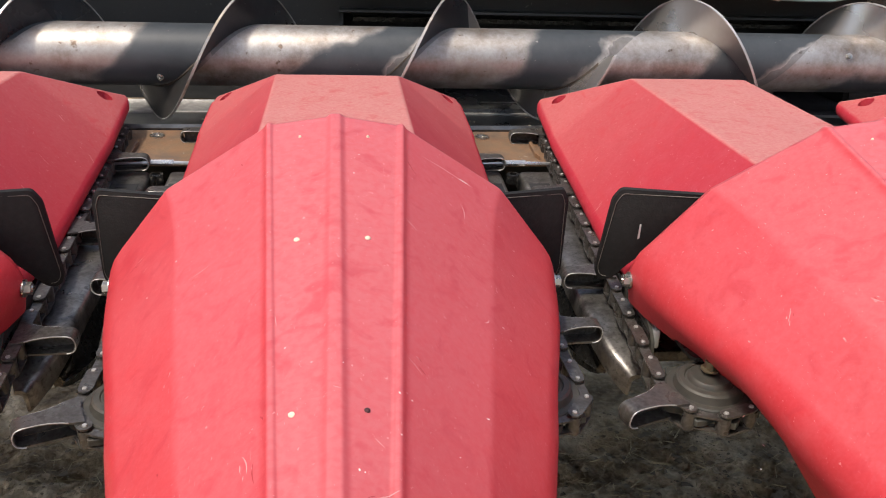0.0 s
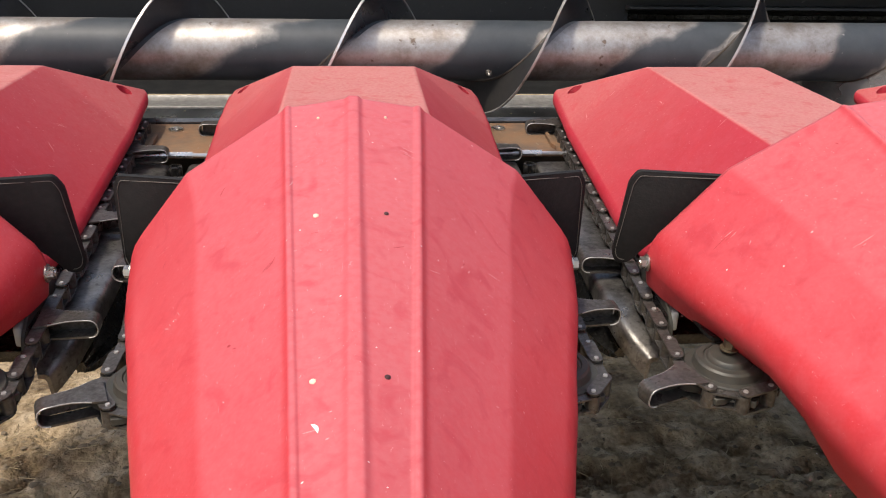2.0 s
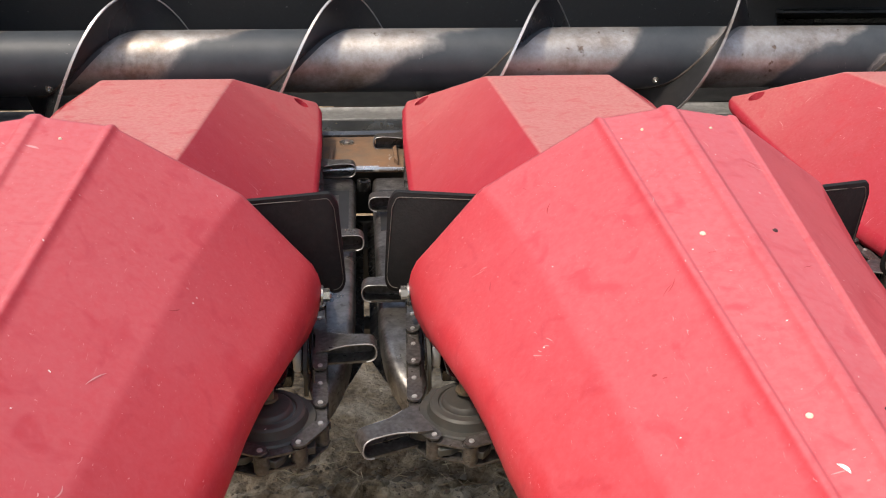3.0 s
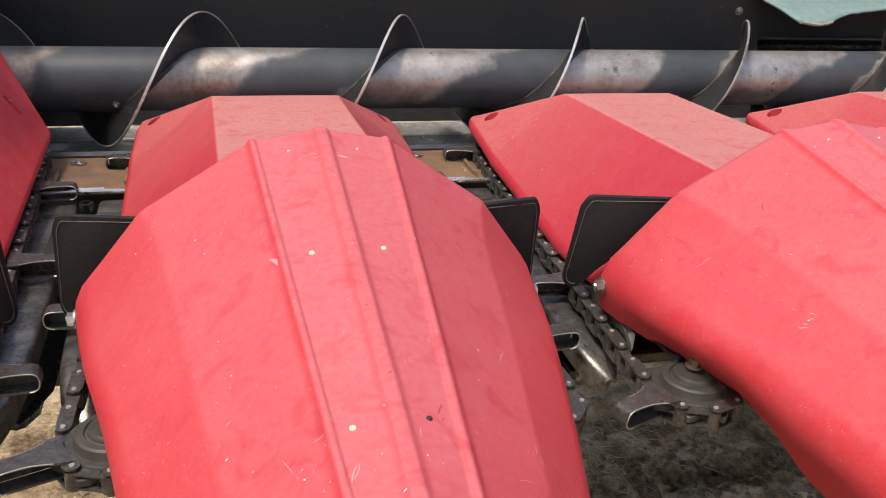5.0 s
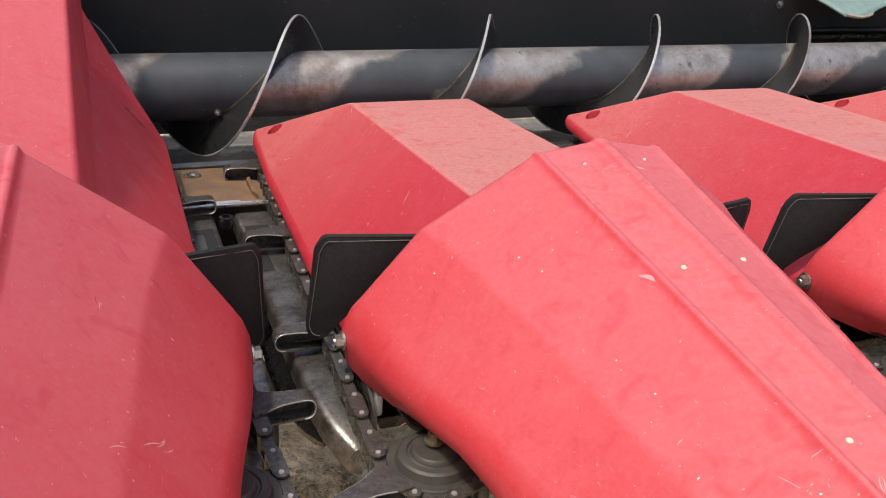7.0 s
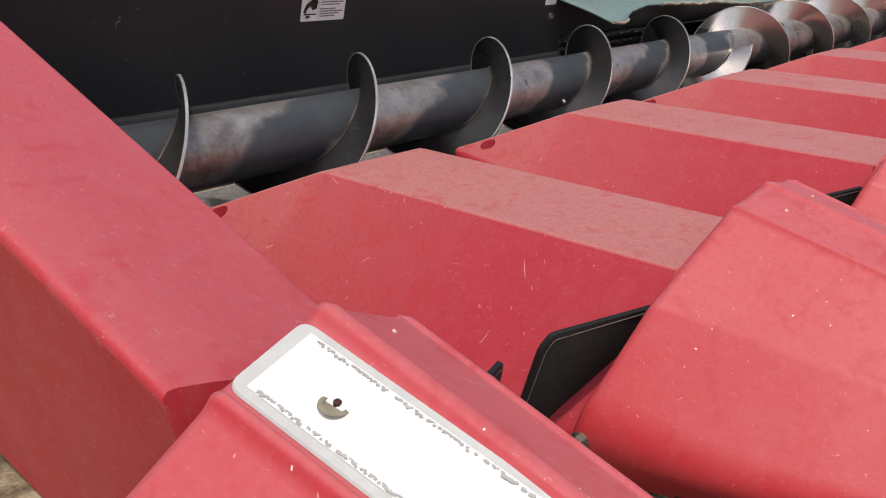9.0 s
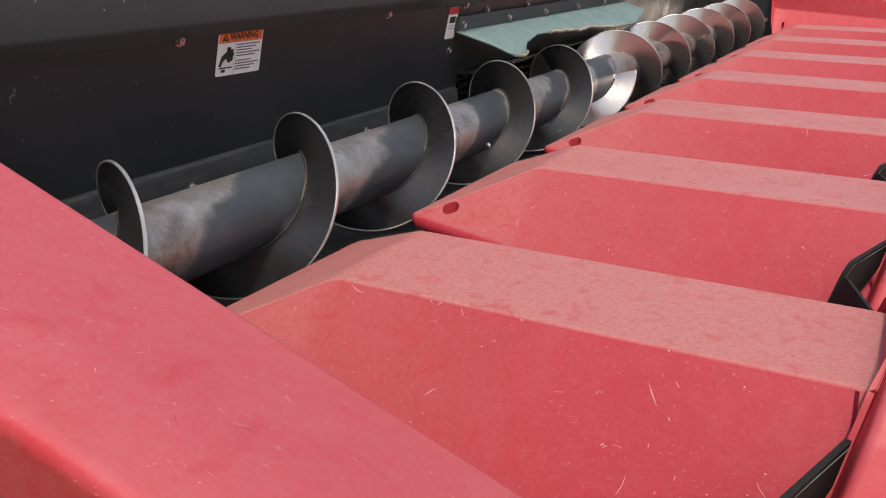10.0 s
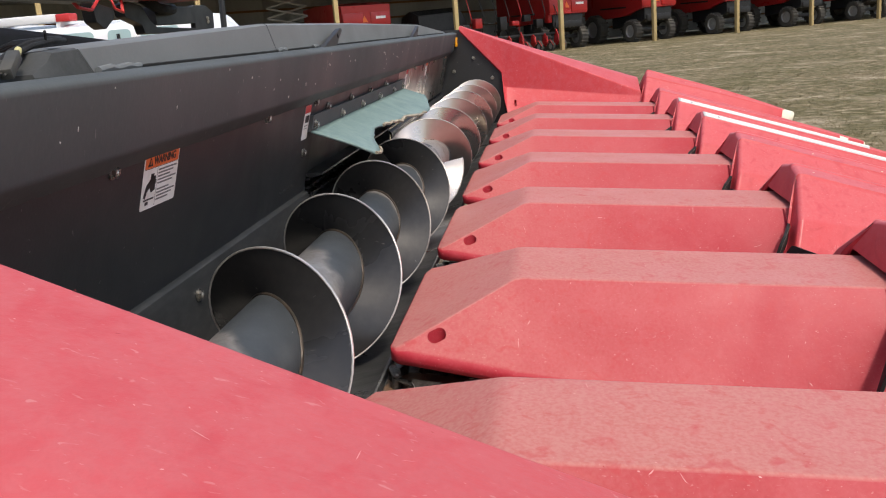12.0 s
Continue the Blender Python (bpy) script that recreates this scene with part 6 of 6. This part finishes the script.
for x in (-1.5, -0.6):
    box(bm, (x - 0.03, -0.75, 2.26), (x + 0.03, 0.75, 2.36))
box(bm, (-1.75, -0.78, 2.34), (-0.62, -0.5, 2.46), bevel=0.02)
part("roof_rack", bm, VANWHITE, van, "white box on a roof rack")
bm = bmesh.new()
box(bm, (-0.615, -0.77, 2.345), (-0.40, -0.52, 2.455), bevel=0.015)
part("warning_light", bm, STICKRED, van, "red lamp")
bm = bmesh.new()
lathe(bm, [(0.05, 0), (0.05, 0.004), (0.10, 0.004), (0.10, 0)], pose(0.12, -1.013, 1.95, 83), 20)
part("door_mark", bm, ORANGE, van)
for s in (-1, 1):
    for x in (-1.5, 2.2):
        bm = bmesh.new()
        lathe(bm, [(0.2, -0.1), (0.34, -0.1), (0.36, 0), (0.34, 0.1), (0.2, 0.1)], Matrix.Translation((x, s * 0.9, 0.36)) @ Matrix.Rotation(radians(90), 4, "X"), 20)
        part("wheel", bm, TYRE, van)

# the harvester that carries the header
own = thing("carrier_harvester", "dark feeder housing, steps and undercarriage of the carrying harvester", "combine", at=(3.05, 0.95, 0))
bm = bmesh.new()
loft(bm, [[(-0.80, 0.0, 0.95), (-0.80, 0.0, 1.68), (0.80, 0.0, 1.68), (0.80, 0.0, 0.95)], [(-0.75, 0.5, 1.0), (-0.75, 0.5, 1.70), (0.75, 0.5, 1.70), (0.75, 0.5, 1.0)], [(-0.7, 3.4, 1.35), (-0.7, 3.4, 1.80), (0.7, 3.4, 1.80), (0.7, 3.4, 1.35)]], True, True)
part("feeder_house", bm, BLACKM, own)
for k in range(7):
    bm = bmesh.new()
    box(bm, (-0.72, -0.10 + 0.004 * k, 1.20 + 0.03 * k), (0.72, -0.06 + 0.004 * k, 1.212 + 0.03 * k))
    part("chain_slat", bm, STEEL, own)


def plate(name, outline, y, thick, material, label=""):
    """An upright plate across the view: outline in world x and z, front at world y."""
    bm = bmesh.new()
    slab(bm, rounded(outline, [0.012] * len(outline), 3, True), pose(-3.05, y - 0.95, 0, 90), thick, 0.003)
    return part(name, bm, material, own, label)


plate("chassis_rail", [(3.98, 2.045), (4.60, 2.040), (4.62, 2.5), (3.98, 2.5)], 2.0, 0.22, CR_RED, "red painted chassis rail")
plate("deck_edge", [(2.2, 2.02), (3.62, 2.02), (3.65, 2.10), (2.2, 2.12)], 2.0, 0.12, BLACKM)
plate("deck_rail", [(2.9, 2.06), (4.0, 2.055), (4.0, 2.5), (2.9, 2.5)], 2.2, 0.05, CR_RED)
plate("tow_hook", [(3.70, 2.03), (3.91, 2.00), (3.90, 1.955), (3.80, 1.905), (3.72, 1.94)], 2.0, 0.06, BLACKM, "black cast hook")
plate("step_bracket", [(4.02, 2.02), (4.10, 2.04), (4.24, 2.02), (4.32, 1.95), (4.40, 1.915), (4.95, 1.905), (4.93, 1.885), (4.24, 1.880), (4.22, 1.925), (4.04, 1.965)], 2.0, 0.05, BLACKM, "curved black step bracket")
plate("step_box", [(4.42, 2.02), (4.98, 2.03), (4.98, 1.935), (4.42, 1.925)], 2.06, 0.10, BLACKM)
plate("reflector_strip", [(4.755, 2.012), (4.785, 2.012), (4.782, 1.938), (4.752, 1.938)], 1.985, 0.012, STICKER, "pale reflective strip")
pl2 = plate("ladder_plate", [(4.99, 2.04), (5.20, 2.04), (5.31, 2.00), (5.30, 1.905), (4.99, 1.895)], 2.0, 0.03, BLACKM, "black plate with two bolts")
for z in (1.965, 1.945):
    ob = part_mesh("bolt", BOLT_SMALL, None, own)
    ob.matrix_basis = pose(5.19 - 3.05, 2.0 - 0.95 - 0.032, z, 90)
bm = bmesh.new()
tube(bm, [(2.53, 1.05, 1.2), (2.51, 1.05, 1.9), (2.56, 1.05, 2.5)], 0.02, 10)
part("hand_rail", bm, BLACKM, own, "thin black upright rail")
bm = bmesh.new()
tube(bm, [(1.20, 1.0, 2.06), (1.26, 0.98, 2.03), (1.34, 0.97, 2.005), (1.46, 0.98, 2.0), (1.58, 1.0, 2.01)], 0.028, 10)
part("hydraulic_hose", bm, RUBBER, own, "thick black hose")
bm = bmesh.new()
tube(bm, [(0.45, 1.0, 2.06), (0.5, 0.98, 2.00), (0.62, 0.98, 1.99), (0.75, 1.0, 2.05)], 0.008, 8)
tube(bm, [(0.86, 1.0, 2.06), (0.85, 0.98, 2.00), (0.93, 0.98, 1.985), (0.97, 1.0, 2.05)], 0.008, 8)
part("hydraulic_hose", bm, STICKRED, own, "red hose loops")
# black fenders and the dusty red deck behind the beam
for x, y, L, h in ((1.10, 1.55, 1.25, 0.085), (1.75, 1.75, 0.95, 0.075)):
    bm = bmesh.new()
    loft(bm, [[(x - 3.05 + L * f, y - 0.95 + 0.35 * math.cos(a) - 0.1 * f, 1.80 + h * max(0.0, math.sin(a)) * g) for a in np.linspace(-0.2, math.pi + 0.2, 12)] for f, g in ((0, 0.4), (0.08, 1.2), (0.35, 1.3), (0.7, 1.0), (0.94, 0.55), (1.0, 0.15))], True, True)
    part("fender", bm, BLACKCOVER, own, "rounded black rubber fender")
DECKRED = mat("dull_red_deck", (0.30, 0.045, 0.040), 0.7, 0, 0.3, (0.17, 0.115, 0.095), 6, 0.95, (0.22, 0.16, 0.135), 40, 0.3, bump=0.2, stretch=(0.25, 1, 1))
bm = bmesh.new()
loft(bm, [[(x, 0.05, 1.725), (x, 0.05, 1.740), (x, 0.45, 1.818), (x, 0.75, 1.822), (x, 0.75, 1.70)] for x in (-2.9, -1.62)], True, True)
part("deck_panel", bm, DECKRED, own, "dusty dull red deck panel")
for k in range(2):
    bm = bmesh.new()
    tube(bm, [(-2.8, 0.10 + 0.13 * k, 1.755 + 0.026 * k), (-1.85, 0.12 + 0.13 * k, 1.760 + 0.026 * k)], 0.006, 8)
    part("red_pipe", bm, CR_RED, own)
for s in (-1, 1):
    wheel(own, s * 1.75, 5.2, 0.9, 0.8)
